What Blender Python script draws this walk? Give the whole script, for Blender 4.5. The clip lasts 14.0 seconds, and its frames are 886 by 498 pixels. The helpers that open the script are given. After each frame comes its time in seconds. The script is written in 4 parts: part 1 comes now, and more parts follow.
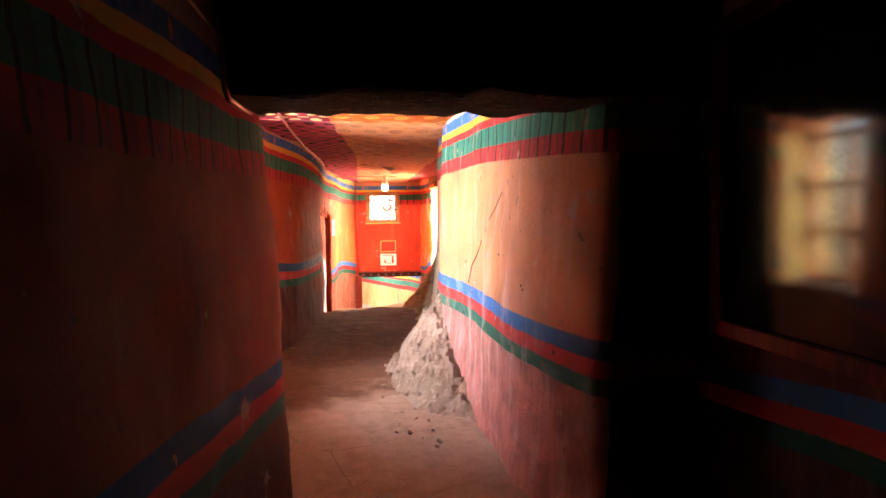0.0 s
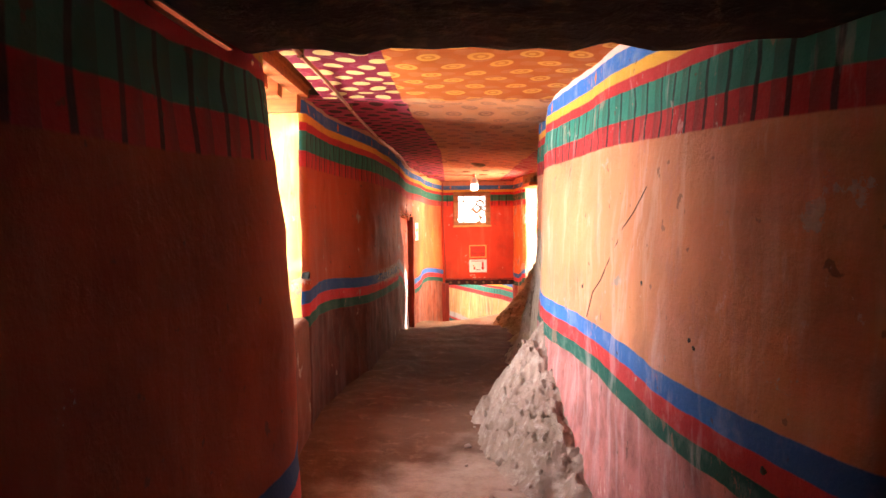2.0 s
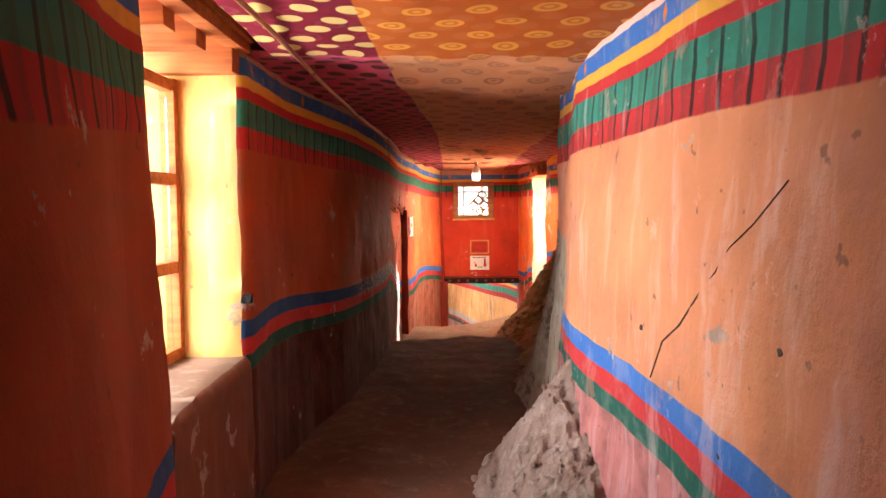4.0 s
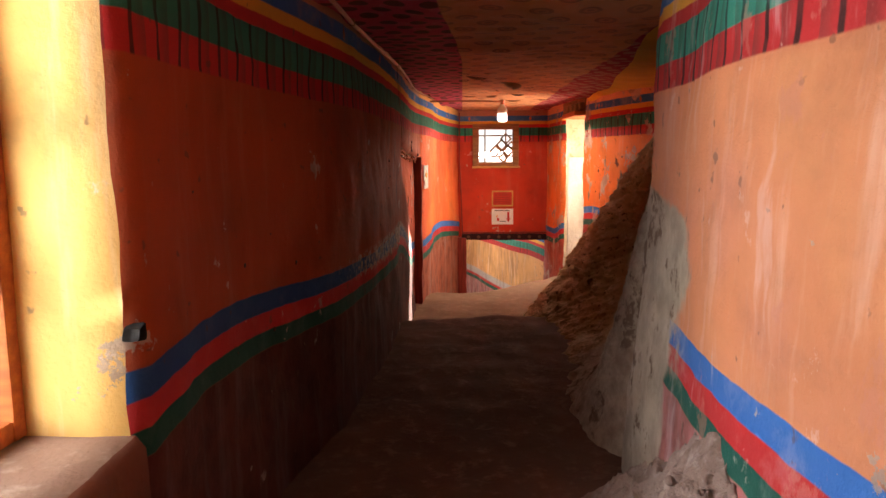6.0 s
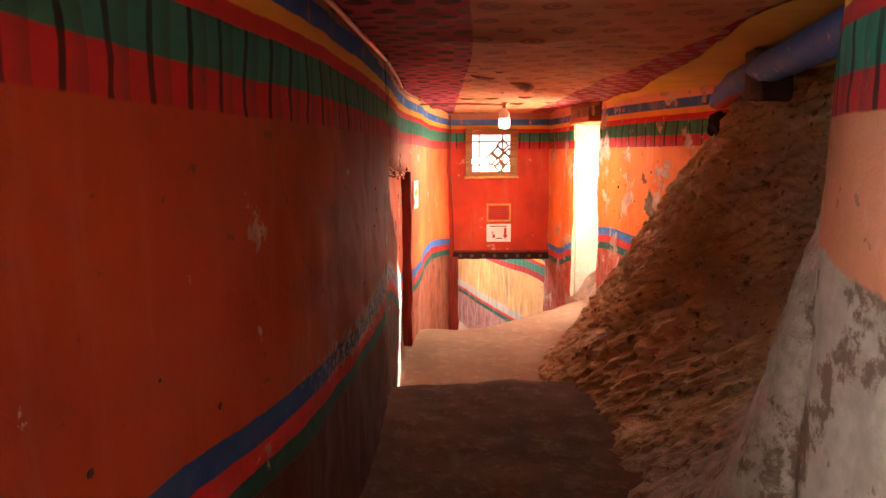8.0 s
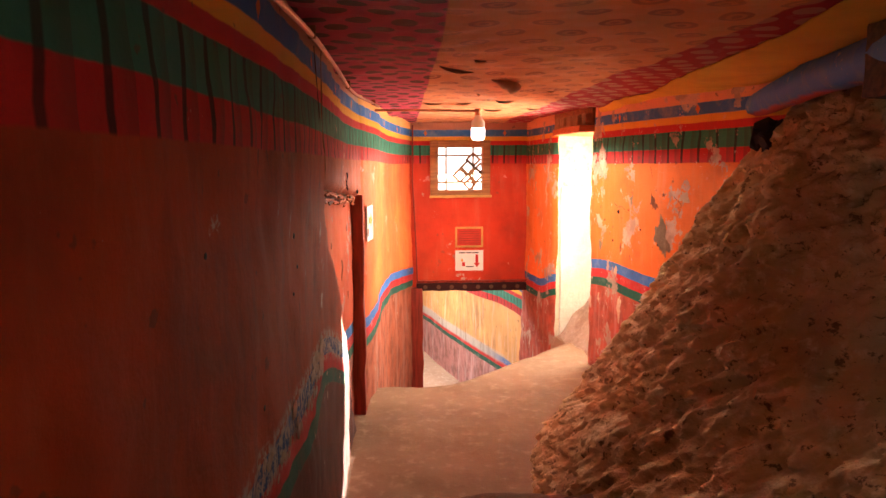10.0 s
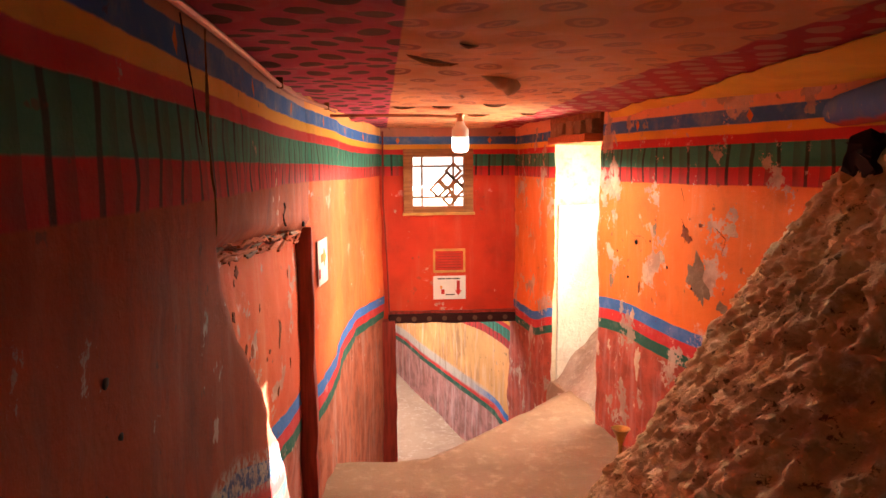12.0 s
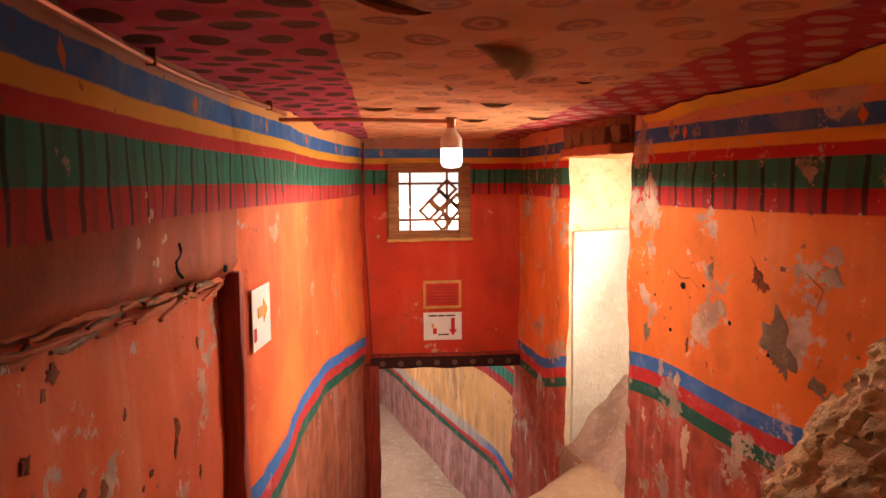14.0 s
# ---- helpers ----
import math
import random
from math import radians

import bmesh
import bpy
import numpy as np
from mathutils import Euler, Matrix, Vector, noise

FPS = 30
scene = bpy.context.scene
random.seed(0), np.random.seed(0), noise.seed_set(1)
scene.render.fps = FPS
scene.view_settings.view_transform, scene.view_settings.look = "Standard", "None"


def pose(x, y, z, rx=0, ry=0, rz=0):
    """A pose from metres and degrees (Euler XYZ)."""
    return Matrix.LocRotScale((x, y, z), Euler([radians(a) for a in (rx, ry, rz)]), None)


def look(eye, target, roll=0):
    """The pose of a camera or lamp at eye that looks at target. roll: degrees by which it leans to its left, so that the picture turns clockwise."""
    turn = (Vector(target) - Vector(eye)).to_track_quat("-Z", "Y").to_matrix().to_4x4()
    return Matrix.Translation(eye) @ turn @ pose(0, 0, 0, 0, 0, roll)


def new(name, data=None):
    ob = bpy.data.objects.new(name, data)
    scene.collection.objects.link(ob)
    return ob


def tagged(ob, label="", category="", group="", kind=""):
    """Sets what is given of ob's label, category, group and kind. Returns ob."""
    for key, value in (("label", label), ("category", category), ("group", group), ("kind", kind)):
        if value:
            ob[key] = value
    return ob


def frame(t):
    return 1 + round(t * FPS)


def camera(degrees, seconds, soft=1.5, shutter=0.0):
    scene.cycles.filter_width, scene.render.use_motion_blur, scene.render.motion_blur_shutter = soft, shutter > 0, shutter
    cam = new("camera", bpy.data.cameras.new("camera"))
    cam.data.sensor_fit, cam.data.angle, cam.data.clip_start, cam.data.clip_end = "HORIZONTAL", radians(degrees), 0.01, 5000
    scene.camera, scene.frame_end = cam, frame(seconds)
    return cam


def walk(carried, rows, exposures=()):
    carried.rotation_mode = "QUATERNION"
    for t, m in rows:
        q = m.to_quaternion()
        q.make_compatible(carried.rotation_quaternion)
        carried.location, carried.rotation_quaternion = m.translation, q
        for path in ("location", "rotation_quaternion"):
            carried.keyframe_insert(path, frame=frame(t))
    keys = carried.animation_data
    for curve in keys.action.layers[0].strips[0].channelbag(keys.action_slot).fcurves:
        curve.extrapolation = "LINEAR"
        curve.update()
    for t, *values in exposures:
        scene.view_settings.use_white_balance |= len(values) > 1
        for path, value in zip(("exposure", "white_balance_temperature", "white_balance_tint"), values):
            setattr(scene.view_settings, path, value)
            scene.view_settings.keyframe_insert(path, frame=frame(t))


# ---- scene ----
cam = camera(63.6, 14.0)
METRES, EYE, TILT, LEAN, TURN = 8.0, 1.5, 0.0, 0.0, -6.7
ROWS = [
    (0.0, 0.0, 0.0, 0.0, -0.03, -2.71, 0.65),
    (0.5, -0.002, 0.0389, 0.003, 0.2, -2.67, 0.67),
    (1.0, 0.0012, 0.0757, 0.0016, 2.4, -2.67, 0.81),
    (1.5, 0.0007, 0.1085, 0.0046, 6.26, -2.64, 0.71),
    (2.0, -0.0086, 0.1465, 0.0029, 7.25, -2.56, 0.67),
    (2.5, -0.0156, 0.1806, 0.0056, 7.1, -2.57, 0.47),
    (3.0, -0.0157, 0.2172, 0.0045, 7.18, -2.57, 0.62),
    (3.5, -0.0163, 0.2444, 0.0071, 7.2, -2.71, 0.58),
    (6.0, -0.0525, 0.4342, 0.0119, 8.23, -7.86, 0.4),
    (6.5, -0.0592, 0.473, 0.0157, 8.45, -8.03, 0.41),
    (7.0, -0.0642, 0.5092, 0.0227, 8.55, -8.08, 0.44),
    (7.5, -0.0743, 0.5418, 0.0237, 8.32, -8.0, 0.44),
    (8.0, -0.088, 0.576, 0.028, 6.55, -8.09, 0.24),
    (10.5, -0.1053, 0.7587, 0.0347, 3.37, -7.1, 0.36),
    (11.0, -0.1015, 0.7884, 0.0398, 3.13, -7.11, 0.51),
    (11.5, -0.1054, 0.8252, 0.0406, 2.98, -7.11, 0.45),
    (12.0, -0.1089, 0.8599, 0.0445, 1.81, -7.2, 0.37),
    (12.5, -0.1056, 0.895, 0.0451, 1.24, -7.2, 0.43),
    (13.0, -0.1024, 0.9234, 0.0476, 1.65, -7.21, 0.42),
    (13.5, -0.1054, 0.9564, 0.0479, 1.97, -7.0, 0.45),
    (14.0, -0.1041, 0.9839, 0.0458, 1.88, -6.04, 0.41),
]
walk(cam, [(t, pose(0, 0, EYE, TILT, LEAN, TURN) @ pose(METRES * x, METRES * y, METRES * z, 90 + pitch, roll, yaw)) for t, x, y, z, yaw, pitch, roll in ROWS], [(0, 4.4), (1.5, 4.15), (3.5, 3.5), (6.0, 2.55), (7.0, 2.85), (8.0, 3.55), (10.5, 3.6), (12.0, 3.4), (14, 2.62)])

# ---------- world, sun and daylight at the openings ----------
world = bpy.data.worlds.new("world")
scene.world = world
world.use_nodes = True
wnt = world.node_tree
sky = wnt.nodes.new("ShaderNodeTexSky")
sky.sky_type, sky.sun_disc = "NISHITA", False
sky.sun_elevation, sky.sun_rotation = radians(27), radians(38)
wnt.links.new(sky.outputs[0], wnt.nodes["Background"].inputs[0])
wnt.nodes["Background"].inputs[1].default_value = 0.05


def lamp(name, kind, m, energy, colour, size=None):
    data = bpy.data.lights.new(name, kind)
    data.energy, data.color = energy, colour
    if size:
        data.shape, data.size, data.size_y = "RECTANGLE", size[0], size[1]
    ob = new(name, data)
    ob.matrix_world = m
    return ob


sun = lamp("sun", "SUN", look((2.25, 2.75, 0.98), (0, 0, 0)), 5.0, (1, 0.93, 0.82))
sun.data.angle = radians(0.5)
lamp("daylight_left_window", "AREA", look((-1.48, 4.32, 1.62), (0.6, 4.85, 1.25)), 9.3, (0.92, 0.95, 1.0), (1.0, 1.15))
lamp("daylight_right_opening", "AREA", look((1.92, 11.72, 1.12), (0.4, 10.72, 1.85)), 10, (1, 0.88, 0.70), (0.62, 1.4))
lit = lamp("ceiling_bulb_light", "SPOT", look((0.42, 11.33, 1.875), (0.42, 11.33, 0)), 12, (1, 0.88, 0.70))
lit.data.spot_size, lit.data.spot_blend, lit.data.shadow_soft_size = radians(177), 0.12, 0.045
lamp("daylight_end_window", "AREA", look((0.44, 13.78, 1.66), (0.44, 12, 1.5)), 0.35, (1, 0.96, 0.9), (0.75, 0.7))
lamp("daylight_lower_passage", "AREA", look((0.3, 15.6, 1.5), (0.6, 15.4, -1.5)), 25, (1, 0.96, 0.9), (1.4, 3.0))


# ---------- node helpers ----------
class Nodes:
    """A small builder for node materials."""

    def __init__(self, name, rough=0.9):
        self.m = bpy.data.materials.new(name)
        self.m.use_nodes = True
        self.nt = self.m.node_tree
        self.b = self.nt.nodes["Principled BSDF"]
        self.b.inputs["Roughness"].default_value = rough
        self.b.inputs["Specular IOR Level"].default_value = 0.25
        self.obj = self.nt.nodes.new("ShaderNodeNewGeometry").outputs["Position"]

    def put(self, sock, v):
        if isinstance(v, bpy.types.NodeSocket):
            self.nt.links.new(v, sock)
        elif isinstance(v, tuple) and len(v) == 3 and sock.type == "RGBA":
            sock.default_value = (*v, 1)
        else:
            sock.default_value = v

    def math(self, op, a, b=0.0, c=0.0, clamp=False):
        n = self.nt.nodes.new("ShaderNodeMath")
        n.operation, n.use_clamp = op, clamp
        for s, v in zip(n.inputs, (a, b, c)):
            self.put(s, v)
        return n.outputs[0]

    def mix(self, f, a, b, how="MIX"):
        n = self.nt.nodes.new("ShaderNodeMix")
        n.data_type, n.blend_type, n.clamp_factor = "RGBA", how, True
        self.put(n.inputs[0], f)
        self.put(n.inputs[6], a)
        self.put(n.inputs[7], b)
        return n.outputs[2]

    def noise(self, scale, detail=4.0, rough=0.55, vec=None, stretch=None):
        n = self.nt.nodes.new("ShaderNodeTexNoise")
        n.inputs["Scale"].default_value = scale
        n.inputs["Detail"].default_value = detail
        n.inputs["Roughness"].default_value = rough
        v = vec or self.obj
        if stretch:
            p = self.nt.nodes.new("ShaderNodeVectorMath")
            p.operation = "MULTIPLY"
            self.put(p.inputs[0], v)
            p.inputs[1].default_value = stretch
            v = p.outputs[0]
        self.put(n.inputs["Vector"], v)
        return n.outputs[0]

    def voronoi(self, scale, feature="F1", out=0):
        n = self.nt.nodes.new("ShaderNodeTexVoronoi")
        n.feature = feature
        n.inputs["Scale"].default_value = scale
        self.put(n.inputs["Vector"], self.obj)
        return n.outputs[out]

    def step(self, v, lo, hi):
        n = self.nt.nodes.new("ShaderNodeMapRange")
        n.interpolation_type = "SMOOTHSTEP"
        self.put(n.inputs[0], v)
        n.inputs[1].default_value, n.inputs[2].default_value = lo, hi
        return n.outputs[0]

    def uv(self, name):
        n = self.nt.nodes.new("ShaderNodeUVMap")
        n.uv_map = name
        s = self.nt.nodes.new("ShaderNodeSeparateXYZ")
        self.put(s.inputs[0], n.outputs[0])
        return s.outputs[0], s.outputs[1]

    def xyz(self):
        s = self.nt.nodes.new("ShaderNodeSeparateXYZ")
        self.put(s.inputs[0], self.obj)
        return s.outputs

    def bump(self, h, strength, dist=0.01):
        n = self.nt.nodes.new("ShaderNodeBump")
        n.inputs["Strength"].default_value = strength
        n.inputs["Distance"].default_value = dist
        self.put(n.inputs["Height"], h)
        if self.b.inputs["Normal"].is_linked:
            self.put(n.inputs["Normal"], self.b.inputs["Normal"].links[0].from_socket)
        self.put(self.b.inputs["Normal"], n.outputs[0])

    def colour(self, c):
        self.put(self.b.inputs["Base Color"], c)
        return self.m


BLUE, YELLOW, RED, GREEN = (0.045, 0.15, 0.43), (0.74, 0.37, 0.045), (0.50, 0.03, 0.03), (0.035, 0.22, 0.15)


def paint(name, top, low, damage=0.0, fade=0.3, pale=(0.75, 0.5, 0.36), bands=True, mud=None, scuff=None, tints=None, blue=BLUE, rubbed=0.0):
    """Limewashed wall: upper valance bands, lower stripe trio, dado colour below, with wear."""
    g = Nodes(name, 0.82)
    uy, dz = g.uv("hi")
    _, dl = g.uv("lo")
    n1, n2, n3 = g.noise(1.3, 5), g.noise(7, 6, 0.65), g.noise(55, 4, 0.6)
    streak = g.noise(4, 4, 0.6, stretch=(3, 3, 0.35))
    body = g.mix(g.step(n1, 0.35, 0.7), top, tuple(0.72 * c for c in top))
    body = g.mix(g.math("MULTIPLY", g.step(streak, 0.5, 0.75), fade), body, pale)
    dado = g.mix(g.step(n2, 0.38, 0.66), low, tuple(0.6 * c for c in low))
    dado = g.mix(g.math("MULTIPLY", g.step(streak, 0.48, 0.7), fade), dado, tuple(0.35 + 0.55 * c for c in low))
    if bands:
        wob = g.math("MULTIPLY", g.math("SUBTRACT", n2, 0.5), 0.012)
        lo = g.math("ADD", dl, wob)
        hi = g.math("ADD", dz, wob)
        body = g.mix(g.step(lo, -0.203, -0.197), dado, body)
        worn = g.mix(g.math("MULTIPLY", g.step(n2, 0.5, 0.7), fade), (0, 0, 0), (0.45, 0.4, 0.36), "ADD")
        for a, c in ((-0.2, tuple(0.45 * q for q in GREEN)), (-0.136, RED), (-0.07, blue)):
            body = g.mix(g.step(lo, a - 0.003, a + 0.003), body, g.mix(0.5, c, worn, "SCREEN"))
        body = g.mix(g.step(lo, -0.003, 0.003), body, g.mix(g.math("MULTIPLY", g.step(streak, 0.5, 0.75), fade), g.mix(g.step(n1, 0.35, 0.7), top, tuple(0.72 * c for c in top)), pale))
        if scuff:
            far = g.step(uy, scuff, scuff + 1.2)
            chips = g.step(g.math("ADD", g.noise(30, 6, 0.8), g.math("MULTIPLY", far, 0.11 + rubbed)), 0.57, 0.66)
            zone = g.math("MULTIPLY", g.step(lo, -0.11, -0.07), g.math("SUBTRACT", 1.0, g.step(lo, 0.01, 0.05)))
            body = g.mix(g.math("MULTIPLY", g.math("MULTIPLY", chips, zone), far), body, (0.48, 0.43, 0.39))
            scrape = g.step(g.noise(5, 6, 0.7, stretch=(2, 2, 0.5)), 0.45, 0.65)
            body = g.mix(g.math("MULTIPLY", g.math("MULTIPLY", scrape, far), 0.4), body, (0.13, 0.055, 0.04))
        # painted pleats of the valance
        w = g.math("ADD", g.math("MULTIPLY", uy, 7.8), g.math("MULTIPLY", g.noise(1.1, 1), 0.7))
        pl = g.math("ABSOLUTE", g.math("SUBTRACT", g.math("FRACT", w), 0.5))
        pleat = g.math("MULTIPLY", g.math("SUBTRACT", 1.0, g.step(pl, 0.045, 0.105)), g.math("ADD", 0.55, g.math("MULTIPLY", n2, 0.6)))
        shade = g.math("MULTIPLY", g.step(g.math("FRACT", w), 0.5, 0.95), 0.42)
        val = g.mix(g.step(hi, 0.082, 0.088), RED, g.mix(g.step(n2, 0.4, 0.7), GREEN, (0.05, 0.26, 0.17)))
        val = g.mix(shade, val, tuple(0.5 * c for c in (0.1, 0.1, 0.08)))
        val = g.mix(pleat, val, (0.02, 0.02, 0.018))
        val = g.mix(g.step(hi, 0.187, 0.193), val, RED)
        val = g.mix(g.step(hi, 0.232, 0.238), val, YELLOW)
        val = g.mix(g.step(hi, 0.277, 0.283), val, g.mix(g.step(n2, 0.45, 0.75), BLUE, (0.2, 0.25, 0.36)))
        val = g.mix(g.step(hi, 0.347, 0.353), val, pale)
        # small orange lozenges dabbed on the blue band
        lz = g.math("ABSOLUTE", g.math("SUBTRACT", g.math("FRACT", g.math("DIVIDE", g.math("ADD", uy, 0.33), 0.83)), 0.5))
        lz = g.math("ADD", g.math("MULTIPLY", lz, 0.83 * 1.7), g.math("ABSOLUTE", g.math("SUBTRACT", hi, 0.315)))
        val = g.mix(g.math("SUBTRACT", 1.0, g.step(g.math("ADD", lz, wob), 0.028, 0.034)), val, (0.66, 0.19, 0.05))
        body = g.mix(g.step(hi, -0.004, 0.004), body, val)
    grime = g.math("MULTIPLY", g.step(g.noise(2.6, 6, 0.7), 0.5, 0.75), 0.45)
    body = g.mix(grime, body, g.mix(0.5, body, (0.06, 0.035, 0.025)))
    spots = g.step(g.noise(16, 3, 0.5), 0.68, 0.72)
    body = g.mix(g.math("MULTIPLY", spots, 0.6), body, (0.12, 0.06, 0.04))
    if damage:
        d = g.noise(3.4, 9, 0.7)
        body = g.mix(g.math("MULTIPLY", g.step(d, 0.66 - damage * 0.16, 0.675 - damage * 0.16), 0.85), body, g.mix(g.step(n2, 0.4, 0.6), (0.33, 0.25, 0.2), (0.55, 0.42, 0.33)))
        g.bump(d, 0.4, 0.02)
        fl = g.noise(9, 8, 0.75)
        body = g.mix(g.math("MULTIPLY", g.step(fl, 0.70 - damage * 0.12, 0.715 - damage * 0.12), 0.6), body, (0.66, 0.46, 0.34))
    if tints:
        tn = g.noise(0.9, 4, 0.6)
        keep = g.math("MULTIPLY", g.math("SUBTRACT", 1.0, g.step(dz, -0.03, 0.0)), g.step(dl, 0.0, 0.03)) if bands else 1.0
        body = g.mix(g.math("MULTIPLY", g.math("MULTIPLY", g.step(tn, 0.5, 0.7), keep), 0.55), body, tints[0])
        body = g.mix(g.math("MULTIPLY", g.math("MULTIPLY", g.step(tn, 0.5, 0.32), keep), 0.5), body, tints[1])
        patch = g.step(g.noise(4.5, 7, 0.75), 0.62, 0.66)
        body = g.mix(g.math("MULTIPLY", patch, 0.35), body, tuple(0.4 + 0.5 * c for c in top))
    if mud:
        x, y, z = g.xyz()
        edge = g.math("ADD", y, g.math("MULTIPLY", g.math("SUBTRACT", g.noise(3.0, 5, 0.6), 0.5), 1.1))
        edge = g.math("SUBTRACT", edge, g.math("MULTIPLY", g.step(z, mud[1], mud[2]), 3.0))
        m2 = g.mix(g.step(n2, 0.3, 0.7), (0.38, 0.29, 0.21), (0.58, 0.47, 0.35))
        m2 = g.mix(g.step(g.noise(5, 6, 0.7), 0.55, 0.62), m2, (0.20, 0.125, 0.08))
        wash = g.step(g.noise(3.2, 5, 0.65, stretch=(2, 2, 0.45)), 0.56, 0.66)
        body = g.mix(g.math("MULTIPLY", wash, 0.24), body, (0.80, 0.63, 0.60))
        wash = g.step(g.noise(6.5, 6, 0.7, stretch=(1, 1, 0.6)), 0.60, 0.64)
        body = g.mix(g.math("MULTIPLY", wash, 0.35), body, (0.55, 0.22, 0.16))
        g.bump(g.noise(22, 6, 0.7), 0.6, 0.012)
        body = g.mix(g.step(edge, mud[0] - 0.08, mud[0] + 0.08), body, m2)
    g.bump(n2, 0.35, 0.012)
    g.bump(n3, 0.25, 0.004)
    return g.colour(body)


def earth(name, a, b, c, bump=0.5, scale=1.0, rough=0.95):
    g = Nodes(name, rough)
    n1, n2, n3 = g.noise(2.2 * scale, 5), g.noise(14 * scale, 6, 0.65), g.noise(70 * scale, 4, 0.6)
    col = g.mix(g.step(n1, 0.35, 0.68), a, b)
    col = g.mix(g.math("MULTIPLY", g.step(n2, 0.5, 0.72), 0.7), col, c)
    col = g.mix(g.math("MULTIPLY", n3, 0.35), col, tuple(0.45 * q for q in a))
    g.bump(n2, bump, 0.02)
    g.bump(n3, bump, 0.006)
    return g.colour(col)


def plain(name, c, rough=0.6, metal=0.0, vary=0.25, scale=12.0, bump=0.15):
    g = Nodes(name, rough)
    g.b.inputs["Metallic"].default_value = metal
    n = g.noise(scale, 5, 0.6)
    g.bump(g.noise(scale * 5, 3), bump, 0.003)
    return g.colour(g.mix(g.step(n, 0.3, 0.7), c, tuple((1 - vary) * q for q in c)))


def wood(name, a, b, rough=0.65, stretch=(1, 12, 12)):
    g = Nodes(name, rough)
    n = g.noise(3.5, 6, 0.6, stretch=stretch)
    g.bump(n, 0.4, 0.006)
    return g.colour(g.mix(g.step(n, 0.32, 0.68), a, b))


M_LEFT = paint("paint_deep_orange", (0.43, 0.075, 0.021), (0.125, 0.035, 0.024), 0.15, 0.12, (0.55, 0.3, 0.2), scuff=6.2, blue=(0.022, 0.085, 0.25))
M_RIGHT = paint("paint_pale_orange", (0.74, 0.275, 0.125), (0.50, 0.17, 0.15), 0.12, 0.45, (0.80, 0.52, 0.40), mud=(5.55, 1.35, 1.75), tints=((0.80, 0.38, 0.16), (0.66, 0.27, 0.21)))
M_FAR = paint("paint_bright_orange", (0.82, 0.19, 0.03), (0.44, 0.085, 0.05), 0.62, 0.25, (0.75, 0.36, 0.2), tints=((0.84, 0.25, 0.04), (0.7, 0.14, 0.04)))
M_RED = paint("paint_vermilion", (0.55, 0.045, 0.018), (0.3, 0.05, 0.03), 0.05, 0.2, (0.5, 0.2, 0.12), tints=((0.62, 0.08, 0.025), (0.36, 0.03, 0.015)))
M_PARAPET = paint("bare_brown_plaster", (0.22, 0.075, 0.04), (0.2, 0.08, 0.05), 0.3, 0.3, (0.40, 0.2, 0.12), bands=False)
M_L3 = paint("paint_coral_orange", (0.76, 0.125, 0.035), (0.38, 0.10, 0.05), 0.08, 0.25, (0.8, 0.38, 0.12), tints=((0.84, 0.24, 0.05), (0.52, 0.06, 0.02)))
M_FILL = paint("rough_orange_fill", (0.66, 0.11, 0.03), (0.4, 0.10, 0.06), 0.45, 0.25, (0.7, 0.36, 0.2), tints=((0.74, 0.19, 0.05), (0.4, 0.05, 0.02)))
M_PASS = paint("paint_ochre_orange", (0.76, 0.40, 0.15), (0.46, 0.22, 0.20), 0.1, 0.5, (0.78, 0.62, 0.5), scuff=13.9, rubbed=0.35)
M_REVEAL = paint("limewash_yellow", (0.84, 0.49, 0.14), (0.7, 0.3, 0.1), 0.3, 0.8, (0.85, 0.64, 0.36), bands=False, tints=((0.85, 0.52, 0.16), (0.8, 0.36, 0.08)))
M_OCHRE = earth("bare_ochre_plaster", (0.64, 0.48, 0.28), (0.70, 0.62, 0.48), (0.42, 0.22, 0.09), 1.0)
M_LIME = earth("thick_limewash", (0.68, 0.62, 0.54), (0.58, 0.51, 0.43), (0.72, 0.68, 0.61), 1.0)
M_WHITE = earth("whitewash", (0.78, 0.74, 0.66), (0.66, 0.60, 0.50), (0.82, 0.78, 0.72), 0.6)
# dark red with the near wall's deep shade put into its colour
M_SHADEWALL = paint("paint_red_with_shade", (0.16, 0.03, 0.018), (0.1, 0.025, 0.02), 0.1, 0.1)
M_LANDING = earth("pale_worn_earth", (0.28, 0.165, 0.10), (0.22, 0.125, 0.075), (0.38, 0.25, 0.165), 0.4)


